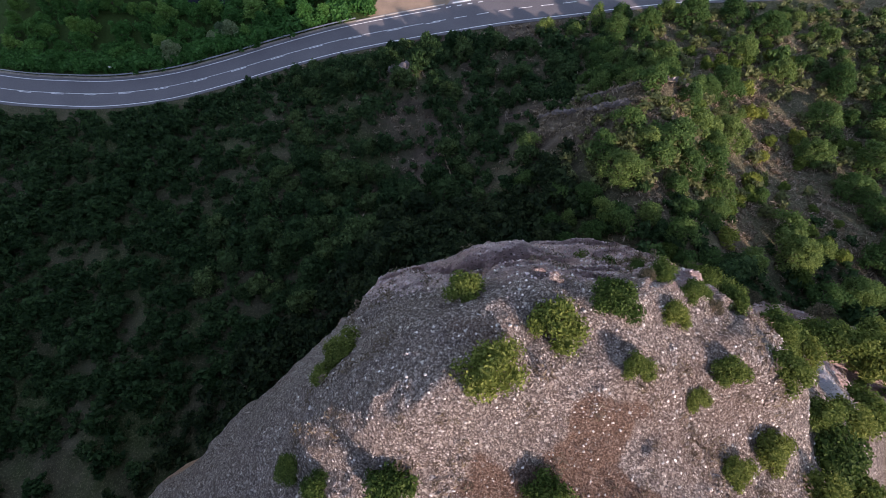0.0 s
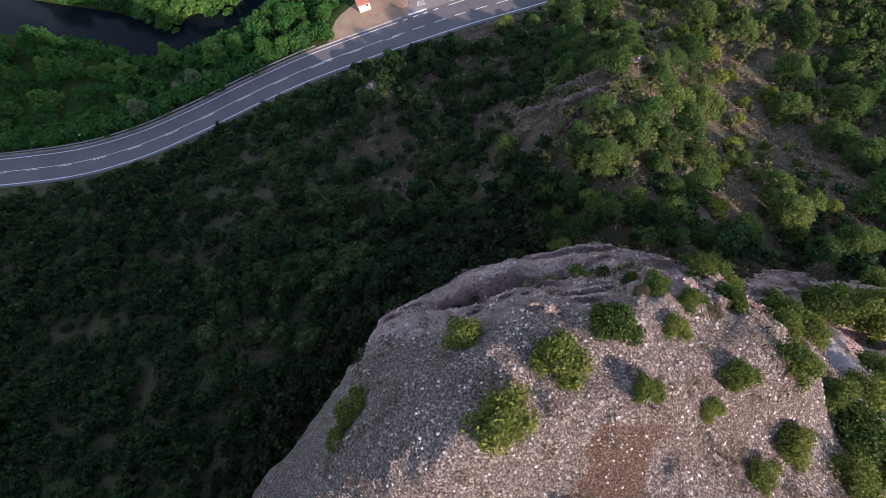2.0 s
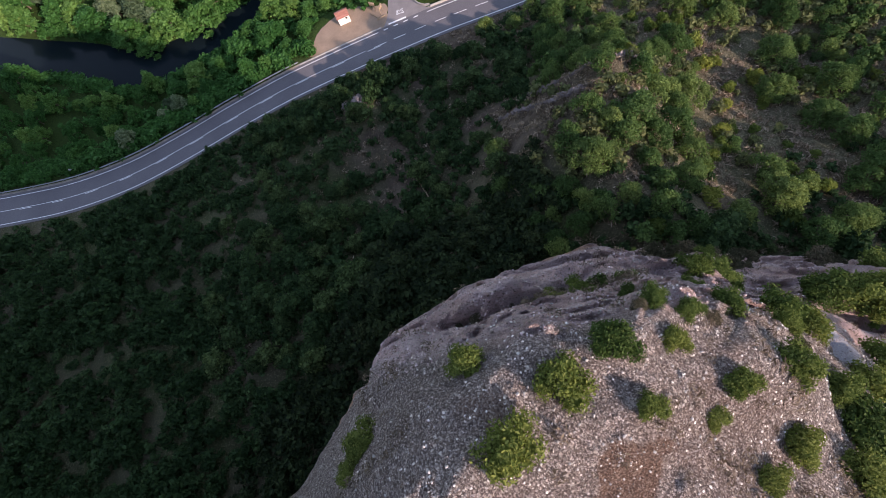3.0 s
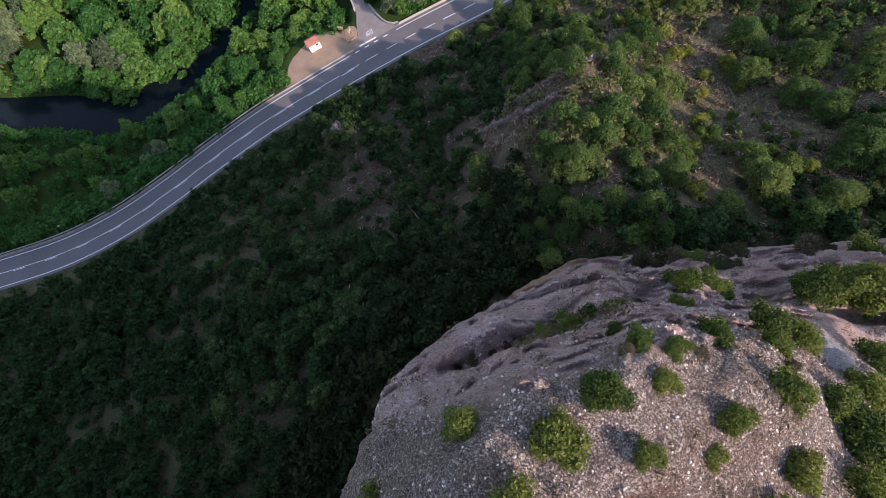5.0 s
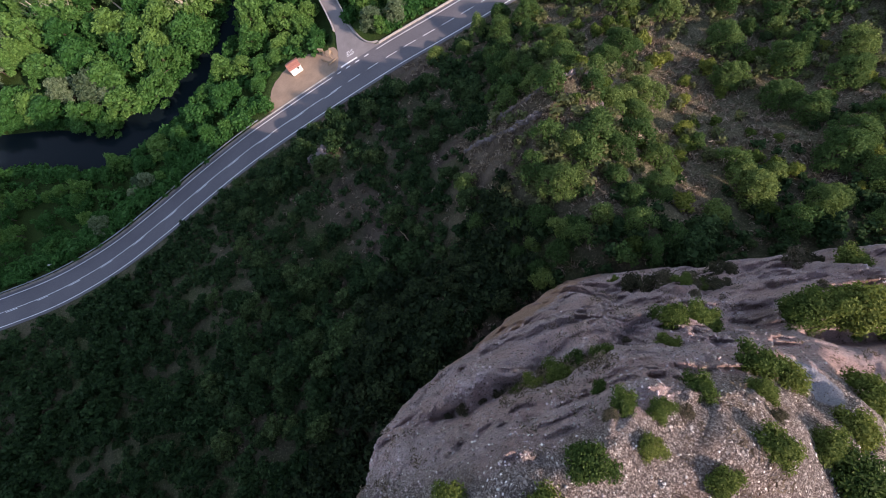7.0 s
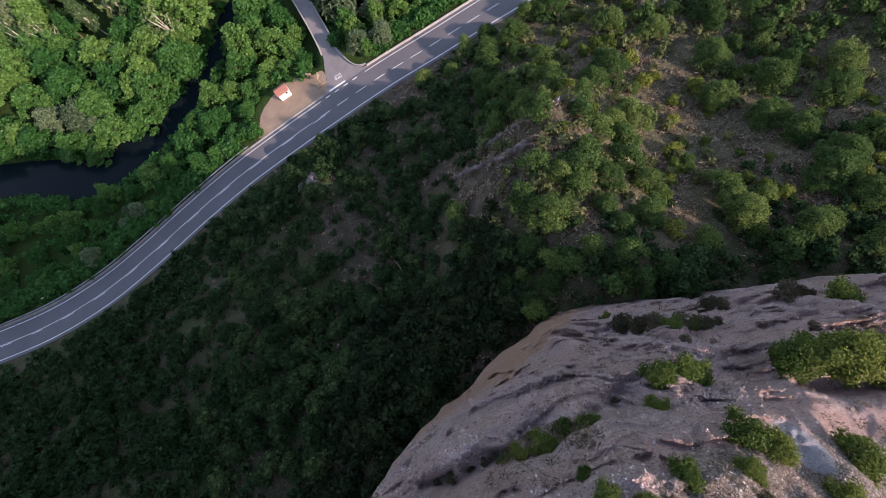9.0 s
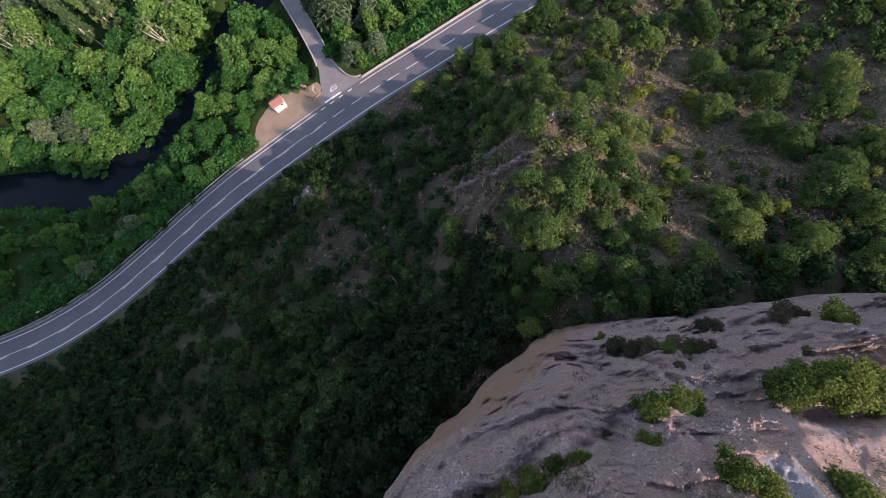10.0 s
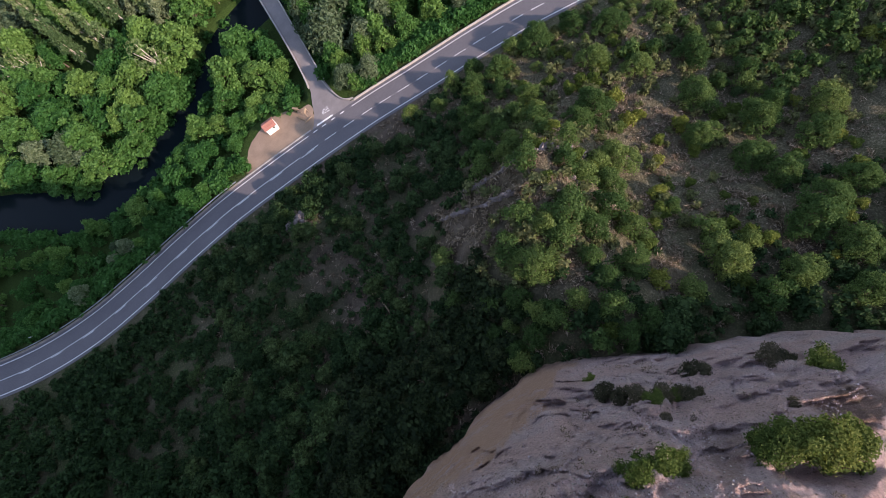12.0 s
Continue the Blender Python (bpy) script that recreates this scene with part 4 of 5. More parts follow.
OAKS = Planter([tree_kind("holm_oak", "low round holm oak with dark green leaves on the dry slope", "tree", OAK_LEAF, BARK, oak_lumps(s, w, t), 1000, 0.23, 0.11, s, "oaks on the slope")
                for s, w, t in [(11, 4.2, 3.6), (12, 4.8, 3.9), (13, 3.8, 3.9), (14, 5.0, 3.4)]])
# ravine oaks: same kind, with the shade put into the leaf colour
RAVINE_SHADED = Planter([tree_kind("holm_oak", "holm oak in the deep ravine, leaves darkened to stand in for shade", "tree", SHADED_OAK_LEAF, BARK, oak_lumps(s, w, t), 800, 0.28, 0.11, s, "oaks in the ravine")
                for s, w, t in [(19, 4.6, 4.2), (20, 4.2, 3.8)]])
# sunny-side oaks: fresh leaves with sunlight added to their colour
FRESH_SUNLIT = Planter([tree_kind("downy_oak", "spreading oak with fresh green leaves, coloured lighter for the sun on the slope", "tree", FRESH_SUNLIT_LEAF, BARK, oak_lumps(s, w, t), 1900, 0.17, 0.11, s, "oaks on the sunny slope", core=0.5)
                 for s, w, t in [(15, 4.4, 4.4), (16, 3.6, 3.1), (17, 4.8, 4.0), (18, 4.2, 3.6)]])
RIVERSIDE = Planter([tree_kind("riverside_tree", "broad leafy green tree growing beside the river", "tree", LUSH_LEAF, BARK, big_lumps(s, w, t), 1700, 0.46, 0.24, s, "trees along the river")
                     for s, w, t in [(21, 9, 10.5), (22, 8, 11.5), (23, 10, 9.5), (24, 7.5, 9), (25, 9.5, 12)]])
WILLOWS = Planter([tree_kind("willow", "grey-green willow with feathery leaves beside the river", "tree", GREY_LEAF, BARK, big_lumps(s, 8.5, 9.5), 2000, 0.38, 0.22, s, "trees along the river", long=2.6)
                   for s in (31, 32, 33)])
POPLARS = Planter([tree_kind("poplar", "tall slender poplar with pale bark and grey-green leaves", "tree", POPLAR_LEAF, PALE_BARK, poplar_lumps(s), 1700, 0.42, 0.22, s, "poplars behind the river", core=0.0)
                   for s in (41, 42)])
BROOMS = Planter([tree_kind("broom_bush", "yellow-green broom bush on dry ground", "bush", YELLOW_LEAF, BARK, dome(np.random.default_rng(s), 9, 2.0, 0.3, 1.2, 0.42), 500, 0.16, 0.04, s, "broom bushes", long=3.0, core=0.7)
                  for s in (51, 52, 53)])
BOX = Planter([tree_kind("box_bush", "dense rounded green bush rooted in the rock", "bush", BUSH_LEAF, BARK, dome(np.random.default_rng(s), n, 2.0, 0.15, t, 0.36), 2500, 0.078, 0.04, s, "bushes on the rock", long=1.8, core=0.78)
               for s, n, t in [(61, 16, 1.0), (62, 20, 1.2), (63, 14, 1.3), (64, 18, 0.9)]])

WIDE = Planter([tree_kind("downy_oak", "broad oak with fresh green leaves, coloured lighter for the sun on the slope", "tree", FRESH_SUNLIT_LEAF, BARK, dome(np.random.default_rng(s), n, w, 1.2, t - 0.6, 0.58), 5200, 0.155, 0.16, s, "oaks on the sunny slope", core=0.62)
                for s, n, w, t in [(101, 70, 6.6, 5.2), (102, 78, 7.0, 4.6), (103, 64, 6.2, 5.6)]])
HEATH_LEAF = leaf_material("heath_leaves", (0.040, 0.040, 0.022), (0.095, 0.090, 0.050), (0.17, 0.145, 0.095))
HEATH = Planter([tree_kind("heath_shrub", "low brown half-dry shrub in a hollow of the rock", "bush", HEATH_LEAF, BARK, dome(np.random.default_rng(s), n, 2.0, 0.1, t, 0.34), 1500, 0.075, 0.04, s, "shrubs on the rock", long=2.4, core=0.7)
                 for s, n, t in [(65, 14, 0.8), (66, 16, 0.7)]])

# bushes on the summit: x, y, width
SUMMIT = [(1.5, 9.0, 1.9), (2.6, 5.4, 2.5), (5.3, 7.4, 2.4), (7.8, 8.7, 2.0), (10.4, 8.3, 1.3), (10.2, 10.2, 1.4), (8.5, 5.9, 1.25), (12.6, 6.1, 1.5), (11.6, 9.5, 1.2), (14.0, 9.5, 1.6),
          (11.2, 4.9, 1.1), (12.8, 2.1, 1.5), (14.9, 3.0, 1.9), (15.6, 6.4, 1.9), (-1.3, 0.8, 2.2), (-6.7, 1.0, 1.5), (-5.0, 0.4, 1.5), (5.0, 1.0, 1.9), (9.7, 11.1, 0.9), (-4.9, 6.4, 2.2), (-5.6, 5.2, 1.5)]
# bushes in the clefts and ledges of the front
LEDGES = [(11.1, 12.6, 1.5), (9.6, 12.5, 1.9), (8.2, 12.4, 1.9), (6.6, 12.4, 1.4), (5.5, 12.3, 1.2), (15.4, 11.8, 1.6), (16.7, 13.3, 2.2), (18.3, 12.8, 2.8), (19.8, 12.0, 2.3),
          (21.5, 16.0, 1.8), (23.7, 15.2, 1.6), (17.9, 19.2, 1.3), (37.4, 12.4, 3.4)]
DRY_LEDGES = [(18.3, 17.8, 2.2), (19.4, 17.0, 2.0), (20.4, 16.5, 2.4), (22.6, 15.7, 2.4), (24.5, 14.9, 2.4), (25.6, 14.6, 1.8), (21.4, 14.4, 1.2), (27.0, 16.2, 2.4), (28.2, 15.9, 1.6), (34.6, 14.4, 3.0), (35.8, 13.9, 2.0),
              (4.2, 12.5, 0.9), (3.0, 12.6, 0.8), (1.6, 12.5, 1.0), (0.2, 12.3, 0.8), (7.3, 12.9, 0.9), (13.4, 12.8, 0.8), (12.6, 9.0, 0.9), (9.4, 10.0, 0.8), (16.8, 7.0, 1.0), (31.5, 11.5, 1.2)]
# bushes in the gully behind the summit
GULLY = [(19.5, 7.9, 2.2), (19.3, 2.8, 3.2), (21.2, 4.4, 2.4), (18.6, 9.0, 2.6), (24.3, 5.0, 3.0), (26.4, 10.4, 2.9), (27.7, 10.2, 3.2), (29.2, 9.7, 3.8), (30.6, 9.2, 3.8), (32.4, 8.4, 3.6), (29.8, 8.3, 2.0), (19.0, 4.6, 2.2), (17.8, 1.0, 2.4), (20.6, 1.0, 2.6), (17.2, 8.2, 1.5)]
for k, (x, y, w) in enumerate(SUMMIT + LEDGES + GULLY):
    BOX.put(x, y, rock_z(x, y) - 0.12 * w, 1.7 * k, w / 2.05, 0.8 + 0.3 * ((k * 7) % 5) / 5)

for k, (x, y, w) in enumerate(DRY_LEDGES):
    HEATH.put(x, y, rock_z(x, y) - 0.1 * w, 2.1 * k, w / 2.0, 0.8)

r = np.random.default_rng(5)


def clear_of_rock(x, y, gap):
    return outside(np.array([x]), np.array([y]))[0] > gap


def bare(x, y):
    return float(bare_at(x, y))


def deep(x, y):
    """In the ravine at the foot of the rock, where leaf colours are darkened for shade."""
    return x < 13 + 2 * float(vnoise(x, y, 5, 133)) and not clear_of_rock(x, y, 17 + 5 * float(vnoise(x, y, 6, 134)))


# the larger oaks of the sunny slope and the knoll: x, y, width
SLOPE = [(27.5, 36.5, 5.5), (31.5, 38.5, 5.0), (26.5, 40.6, 4.2), (33.5, 34.6, 4.6), (22.0, 38.4, 4.2), (29.0, 46.4, 4.4), (34.6, 46.2, 4.8), (16.5, 37.6, 4.4), (18.7, 34.2, 6.6), (23.3, 36.5, 4.8), (19.9, 40.9, 4.2), (37.9, 46.3, 7.4), (34.0, 42.2, 6.0), (30.7, 44.0, 5.2), (23.7, 48.4, 4.4), (29.9, 29.7, 5.6), (25.8, 29.2, 3.7), (42.0, 25.8, 7.4), (42.7, 29.9, 5.0),
         (55.0, 26.0, 8.0), (58.8, 27.4, 6.6), (52.3, 45.0, 6.4), (60.7, 43.6, 7.0), (55.9, 38.3, 6.4), (57.5, 34.0, 6.4), (41.2, 36.3, 3.4), (40.4, 57.7, 7.4), (36.8, 55.9, 5.4), (24.7, 73.9, 6.6), (30.6, 75.5, 6.4),
         (39.2, 77.6, 7.6), (45.5, 67.2, 6.4), (32.6, 66.2, 5.6), (24.3, 60.6, 4.2), (23.5, 69.5, 4.6), (48.8, 20.3, 6.0), (56.7, 20.7, 6.4), (63.9, 28.6, 6.0), (66.1, 37.4, 7.0), (53.7, 15.4, 6.0), (64.1, 45.2, 5.6),
         (56.0, 52.1, 7.0), (70.0, 41.2, 7.0), (32.1, 51.8, 4.1), (32.1, 61.7, 4.4), (43.5, 19.4, 5.2), (35.1, 23.7, 4.5), (7.4, 42.2, 4.0), (17.2, 74.4, 4.1), (46.5, 77.0, 6.0), (52.0, 73.0, 6.6), (51.0, 62.0, 6.0), (60.0, 60.0, 6.8)]
for x, y, w in SLOPE:
    if w > 5.3:
        WIDE.put(x, y, float(land(x, y)) - 0.4, x + y, w / 6.8, 0.95)
    else:
        FRESH_SUNLIT.put(x, y, float(land(x, y)) - 0.4, x + y, w / 4.3, 0.95)
oak_spots, far_spots, sunny_spots = [], [], []
for gx_ in np.arange(-124, 104, 3.1):
    for gy_ in np.arange(-8, 84, 3.1):
        x, y = gx_ + r.uniform(-1.3, 1.3), gy_ + r.uniform(-1.3, 1.3)
        d = road_y(x) - y
        if d < 7.2 or not clear_of_rock(x, y, 3.6 if -2 < x < 15 else 1.2):
            continue
        # leaf tone follows the light: dark leaves stand in for the knoll's shade
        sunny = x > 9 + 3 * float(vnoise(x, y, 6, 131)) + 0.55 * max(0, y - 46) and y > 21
        thick = 0.70 + 0.45 * float(vnoise(x, y, 13, 77)) - 1.5 * bare(x, y) - (0.62 if x > 27 and y > 24 else 0) + 0.75 * woods(x, y) + (0.5 if not clear_of_rock(x, y, 13) else 0)
        if r.uniform() > thick or min(math.hypot(x - a, y - b) / w for a, b, w in SLOPE) < 0.55:
            continue
        size = float(np.clip((0.62 if x > 33 else 0.92) + 0.35 * float(vnoise(x, y, 9, 99)) + r.uniform(-0.2, 0.2), 0.5, 1.4))
        (oak_spots if -42 < x < 66 and 16 < y < 80 and len(oak_spots) < 250 and r.uniform() < 0.9 else sunny_spots if sunny else far_spots).append((x, y, size))
for k, (x, y, size) in enumerate(oak_spots):
    # same limit: lighter leaves in the sun, darker ones in the knoll's shade
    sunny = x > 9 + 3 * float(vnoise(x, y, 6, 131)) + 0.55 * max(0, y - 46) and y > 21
    (FRESH_SUNLIT if sunny and (k % 7) else RAVINE_SHADED if deep(x, y) else OAKS).put(x, y, float(land(x, y)) - 0.35, r.uniform(0, 6.28), size * r.uniform(0.85, 1.1), r.uniform(0.85, 1.2), int(r.integers(0, 2 if deep(x, y) and not sunny else 4)))


for x, y, g in [(12, 76.0, 0.9), (35, 79.3, 1.0), (21.5, 77.6, 1.0), (26.5, 79.0, 1.1)]:
    FRESH_SUNLIT.put(x, y, float(land(x, y)) - 0.3, x, g, 1.05)


def scatter(name, label, category, mat, shapes, spots):
    """Many plants joined into one piece of stuff. Spots: x, y, z, size."""
    pieces = []
    for k, (x, y, z, size) in enumerate(spots):
        v, q = shapes[k % len(shapes)]
        a = 2.39996 * k
        c, s = math.cos(a) * size, math.sin(a) * size
        pieces.append((np.stack([v[:, 0] * c - v[:, 1] * s + x, v[:, 0] * s + v[:, 1] * c + y, v[:, 2] * size + z], 1), q))
    return tagged(new(name, mesh_of(name, *join(pieces), False, [mat])), label, category, kind="stuff")


far_shapes = [foliage(oak_lumps(s)[::2], 300, 0.45, s) for s in (71, 72, 73)]
scatter("woodland", "dense dark green oak scrub covering the lower slope", "woodland", OAK_LEAF, far_shapes, [(x, y, float(land(x, y)) - 0.3, s) for x, y, s in far_spots if not deep(x, y)])
# ravine scrub takes the leaf colour darkened for shade
scatter("ravine_woodland", "oak scrub in the deep ravine, green darkened for its shade", "woodland", SHADED_OAK_LEAF, far_shapes, [(x, y, float(land(x, y)) - 0.3, s) for x, y, s in far_spots if deep(x, y)])
scatter("sunny_woodland", "open green oak scrub on the sunny slope, coloured lighter for the sun", "woodland", FRESH_SUNLIT_LEAF, far_shapes, [(x, y, float(land(x, y)) - 0.3, s) for x, y, s in sunny_spots])

low_spots, high_spots, broom_spots = [], [], []
for k in range(8400):
    x, y = r.uniform(-122, 100), r.uniform(-5, 84)
    d = road_y(x) - y
    if d < 4.6 or not clear_of_rock(x, y, 0.3):
        continue
    if r.uniform() < 0.75 - 0.62 * bare(x, y) and len(low_spots) < 3400 and not (x > 30 and y > 24 and r.uniform() < 0.6 - 0.5 * woods(x, y)):
        # scrub is split likewise, its darker leaf colour standing in for knoll shade
        (high_spots if x > 12 + 0.55 * max(0, y - 46) and y > 32 else low_spots).append((x, y, float(land(x, y)) - 0.05, r.uniform(0.5, 1.25) if d > 7 else r.uniform(0.4, 0.8)))
    elif r.uniform() < 0.35 and 22 < x < 85 and y > 20 and len(broom_spots) < 80:
        broom_spots.append((x, y))
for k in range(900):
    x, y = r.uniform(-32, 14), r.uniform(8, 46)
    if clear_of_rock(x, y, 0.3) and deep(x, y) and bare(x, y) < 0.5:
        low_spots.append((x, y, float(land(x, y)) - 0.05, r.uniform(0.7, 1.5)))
low_shapes = [foliage(dome(np.random.default_rng(s), 4, 1.8, 0.15, 1.0, 0.52), 60, 0.32, s, core=0.72) for s in (81, 82, 83, 84)]
scatter("undergrowth", "low tangled green scrub between the oaks", "undergrowth", OAK_LEAF, low_shapes, [p for p in low_spots if not deep(p[0], p[1])])
# here too the ravine's shade is in the leaf colour
scatter("ravine_undergrowth", "low scrub in the deep ravine, coloured darker for its shade", "undergrowth", SHADED_OAK_LEAF, low_shapes, [p for p in low_spots if deep(p[0], p[1])])
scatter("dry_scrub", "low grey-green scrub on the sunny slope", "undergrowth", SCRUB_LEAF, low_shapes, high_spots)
for x, y in broom_spots:
    BROOMS.put(x, y, float(land(x, y)) - 0.1, r.uniform(0, 6.28), r.uniform(0.7, 1.4), r.uniform(0.8, 1.1))

POPLAR_SPOTS = [(-52.2, 138.2, 1.05), (-48.1, 134.0, 0.95), (-44.6, 140.6, 1.1), (-61.3, 144.0, 1.0), (-36.9, 139.4, 0.9), (-54.5, 150.0, 1.1), (-67.2, 155.5, 1.05), (-58.5, 137.5, 0.9)]
for x, y, g in POPLAR_SPOTS:
    POPLARS.put(x, y, -3.2, x, g)
# trees along the river, on both banks: x, y, crown width, height
BANK = {"near": [(-53.0, 88.4, 6.2, 4.6), (-47.5, 88.9, 5.2, 4.4), (-42.0, 90.8, 7.6, 5.6), (-34.5, 92.6, 6.6, 5.6), (-33.0, 100.4, 6.0, 6.0), (-28.4, 98.4, 5.2, 5.4), (-24.4, 96.2, 4.8, 5.0), (-22.6, 109.0, 9.0, 8.6),
                 (-17.6, 114.0, 8.4, 8.8), (-24.8, 103.6, 7.0, 6.6), (-15.8, 104.6, 7.4, 7.4), (-12.0, 109.2, 6.0, 7.2), (-12.8, 101.4, 5.4, 5.6), (-18.6, 98.6, 5.4, 5.0), (-58.0, 86.6, 4.8, 3.6), (-38.4, 96.0, 5.0, 4.4), (-20.4, 95.4, 4.6, 4.2), (-14.4, 96.4, 4.8, 4.4), (-25.6, 91.2, 4.0, 3.4), (-10.2, 97.2, 3.8, 4.2), (-10.4, 104.6, 4.2, 5.2), (-30.0, 87.4, 4.2, 3.4)],
        "far": [(-32.4, 124.6, 11.0, 9.6), (-39.0, 113.8, 8.6, 8.4), (-46.6, 109.4, 9.2, 8.4), (-52.0, 105.0, 8.4, 7.6), (-43.8, 121.0, 9.0, 8.6), (-59.6, 104.6, 9.0, 7.4), (-62.0, 112.6, 8.6, 8.4), (-70.8, 106.6, 8.4, 6.6), (-66.6, 102.6, 6.6, 5.0),
                (-80.2, 112.6, 8.6, 7.2), (-79.0, 124.4, 10.0, 8.8), (-68.6, 122.6, 9.6, 9.0), (-55.2, 117.4, 9.4, 8.8), (-50.4, 113.0, 7.6, 7.8), (-57.6, 126.2, 9.4, 9.6), (-49.0, 127.4, 8.6, 9.0), (-38.6, 130.6, 8.2, 9.0), (-26.8, 132.0, 9.0, 9.6),
                (-90.0, 120.0, 9.0, 7.5), (-72.0, 132.0, 9.6, 9.4), (-36.0, 119.4, 7.0, 7.0), (-47.6, 116.0, 7.0, 7.4), (-64.0, 117.8, 7.6, 7.2), (-74.6, 119.6, 7.8, 7.4), (-51.4, 121.6, 7.6, 8.0), (-62.6, 129.0, 7.6, 8.4), (-85.4, 117.6, 7.6, 6.8), (-44.0, 131.4, 7.6, 8.6)]}
for k, (x, y, w, h) in enumerate(BANK["near"] + BANK["far"]):
    which = k % 5
    w = 1.12 * w
    RIVERSIDE.put(x, y, float(land(x, y)) - 0.4, 1.3 * k, w / (9, 8, 10, 7.5, 9.5)[which], (h / (10.5, 11.5, 9.5, 9, 12)[which]) / (w / (9, 8, 10, 7.5, 9.5)[which]), which)
for x, y, g, tall in [(-66.5, 112.0, 1.05, 0.9), (-74.5, 115.5, 0.95, 0.9), (-62.4, 107.6, 0.8, 0.85), (2.6, 104.0, 1.25, 1.0), (-0.4, 111.5, 0.95, 1.05), (7.6, 109.0, 1.1, 1.0), (9.4, 100.0, 0.9, 0.95), (15.0, 103.0, 0.9, 1.0)]:
    WILLOWS.put(x, y, float(land(x, y)) - 0.4, x, g, tall)
count = 0
for gx_ in np.arange(-114, 70, 5.8):
    for gy_ in np.arange(66, 188, 5.8):
        x, y = gx_ + r.uniform(-2.2, 2.2), gy_ + r.uniform(-2.2, 2.2)
        d = y - road_y(x)
        gap = abs(y - np.interp(x, river_line[:, 0], river_line[:, 1]))
        lane = -6.2 - 0.14 * (y - 96)
        if -96 < x < -9 and 84 < y < 134 and (x > -58 or y > 94):
            continue
        if y > 189 - 0.703 * (x + 83) or d < (6.6 if x > 3 else 7.6) or gap < (2.8 if x > -34 else 4.6 if x > -54 else 7.4) or abs(x - lane) < (4.6 if y < 108 else 5.6) or math.hypot((x + 15) / 13.0, (y - 88) / 8.5) < 1 or count > 298:
            continue
        count += 1
        size = r.uniform(0.72, 1.08) * (0.5 if x < -56 and y < 99 else 0.42 if d < 9 else 0.6 if d < 13 else 0.8 if d < 18 else 1.0)
        z = float(land(x, y)) - 0.4
        turn = r.uniform(0, 6.28)
        if any(math.hypot(x - px, y - py) < 4.5 for px, py, _ in POPLAR_SPOTS):
            continue
        if vnoise(x, y, 20, 123) > 0.35:
            WILLOWS.put(x, y, z, turn, size)
        else:
            RIVERSIDE.put(x, y, z, turn, size, r.uniform(0.85, 1.1), int(r.integers(0, 5)))
bank_spots = []
for k in range(3600):
    x, y = r.uniform(-110, 66), r.uniform(66, 150)
    if k > 3300:
        y = r.uniform(93, 118)
        x = -6.2 - 0.14 * (y - 96) + r.choice((-1, 1)) * r.uniform(3.5, 6.0)
    elif k > 2700:
        x = r.uniform(-100, -30)
        y = float(np.interp(x, river_line[:, 0], river_line[:, 1])) + r.choice((-1, 1)) * r.uniform(4.4, 8.5)
    elif k > 1500:
        y = road_y(x) + r.uniform(5.4, 10.5)
    d = y - road_y(x)
    gap = abs(y - np.interp(x, river_line[:, 0], river_line[:, 1]))
    if d < 5.6 or gap < (6.5 if x < -58 else 4.2) or abs(x + 6.2 + 0.14 * (y - 96)) < 3.4 or (math.hypot((x + 16) / 10.2, (y - 87.3) / 5.2) < 1) or (y < 96 and abs(x + 3) < 6.5) or d > 60:
        continue
    bank_spots.append((x, y, float(land(x, y)) - 0.05, r.uniform(0.7, 1.7)))
scatter("bank_scrub", "bright green scrub on the river bank", "undergrowth", LUSH_LEAF, low_shapes, bank_spots)

WILLOWS.put(2.6, 91.4, -0.5, 1.7, 0.62)
WILLOWS.put(7.8, 90.6, -0.6, 2.7, 0.6)
SNAGS = Planter([tree_kind("half_dead_tree", "half-dead tree with bare pale limbs above thin leaves", "tree", POPLAR_LEAF, PALE_BARK, big_lumps(s, 9.0, 13.0), 420, 0.45, 0.42, s, "trees along the river", core=0.0) for s in (45, 46)])
for x, y, a in [(-78, 143, 0.4), (-71.5, 140, 2.0), (-82, 150, 4.0), (-38, 121, 1.0)]:
    SNAGS.put(x, y, float(land(x, y)) - 0.4, a, 1.0)
tufts = [foliage([(0, 0, 0.04, 0.20), (0.15, 0.1, 0.03, 0.14)], 26, 0.045, s, core=0.0, long=4.0) for s in (85, 86)]
tuft_spots = []
for k in range(1300):
    x, y = r.uniform(-9, 36), r.uniform(-1, 20)
    if k > 900:
        x, y = r.uniform(-1, 12), 12.5 + r.normal() * 0.35
    if outside(np.array([x]), np.array([y]))[0] < -0.8 and vnoise(x, y, 2.5, 202) > -0.1:
        tuft_spots.append((x, y, rock_z(x, y) - 0.05, r.uniform(0.5, 1.7)))
DRY_LEAF = leaf_material("dry_tufts", (0.075, 0.06, 0.038), (0.15, 0.12, 0.08), (0.25, 0.21, 0.14))
scatter("dry_grass", "dry brown tufts of grass in the rock", "grass", DRY_LEAF, tufts, tuft_spots)

straw_spots = []
for k in range(11000):
    x, y = (r.uniform(-40, 75) if k % 2 else r.uniform(8, 75)), r.uniform(18, 80)
    if road_y(x) - y > 4.4 and clear_of_rock(x, y, 0.3) and r.uniform() < 0.25 + bare(x, y):
        straw_spots.append((x, y, float(land(x, y)) - 0.02, r.uniform(0.9, 2.4)))
straws = [foliage([(0, 0, 0.05, 0.22), (0.2, 0.1, 0.03, 0.16)], 15, 0.075, s, core=0.0, long=4.0) for s in (87, 88)]
STRAW = leaf_material("straw", (0.10, 0.085, 0.05), (0.20, 0.165, 0.105), (0.36, 0.31, 0.22))
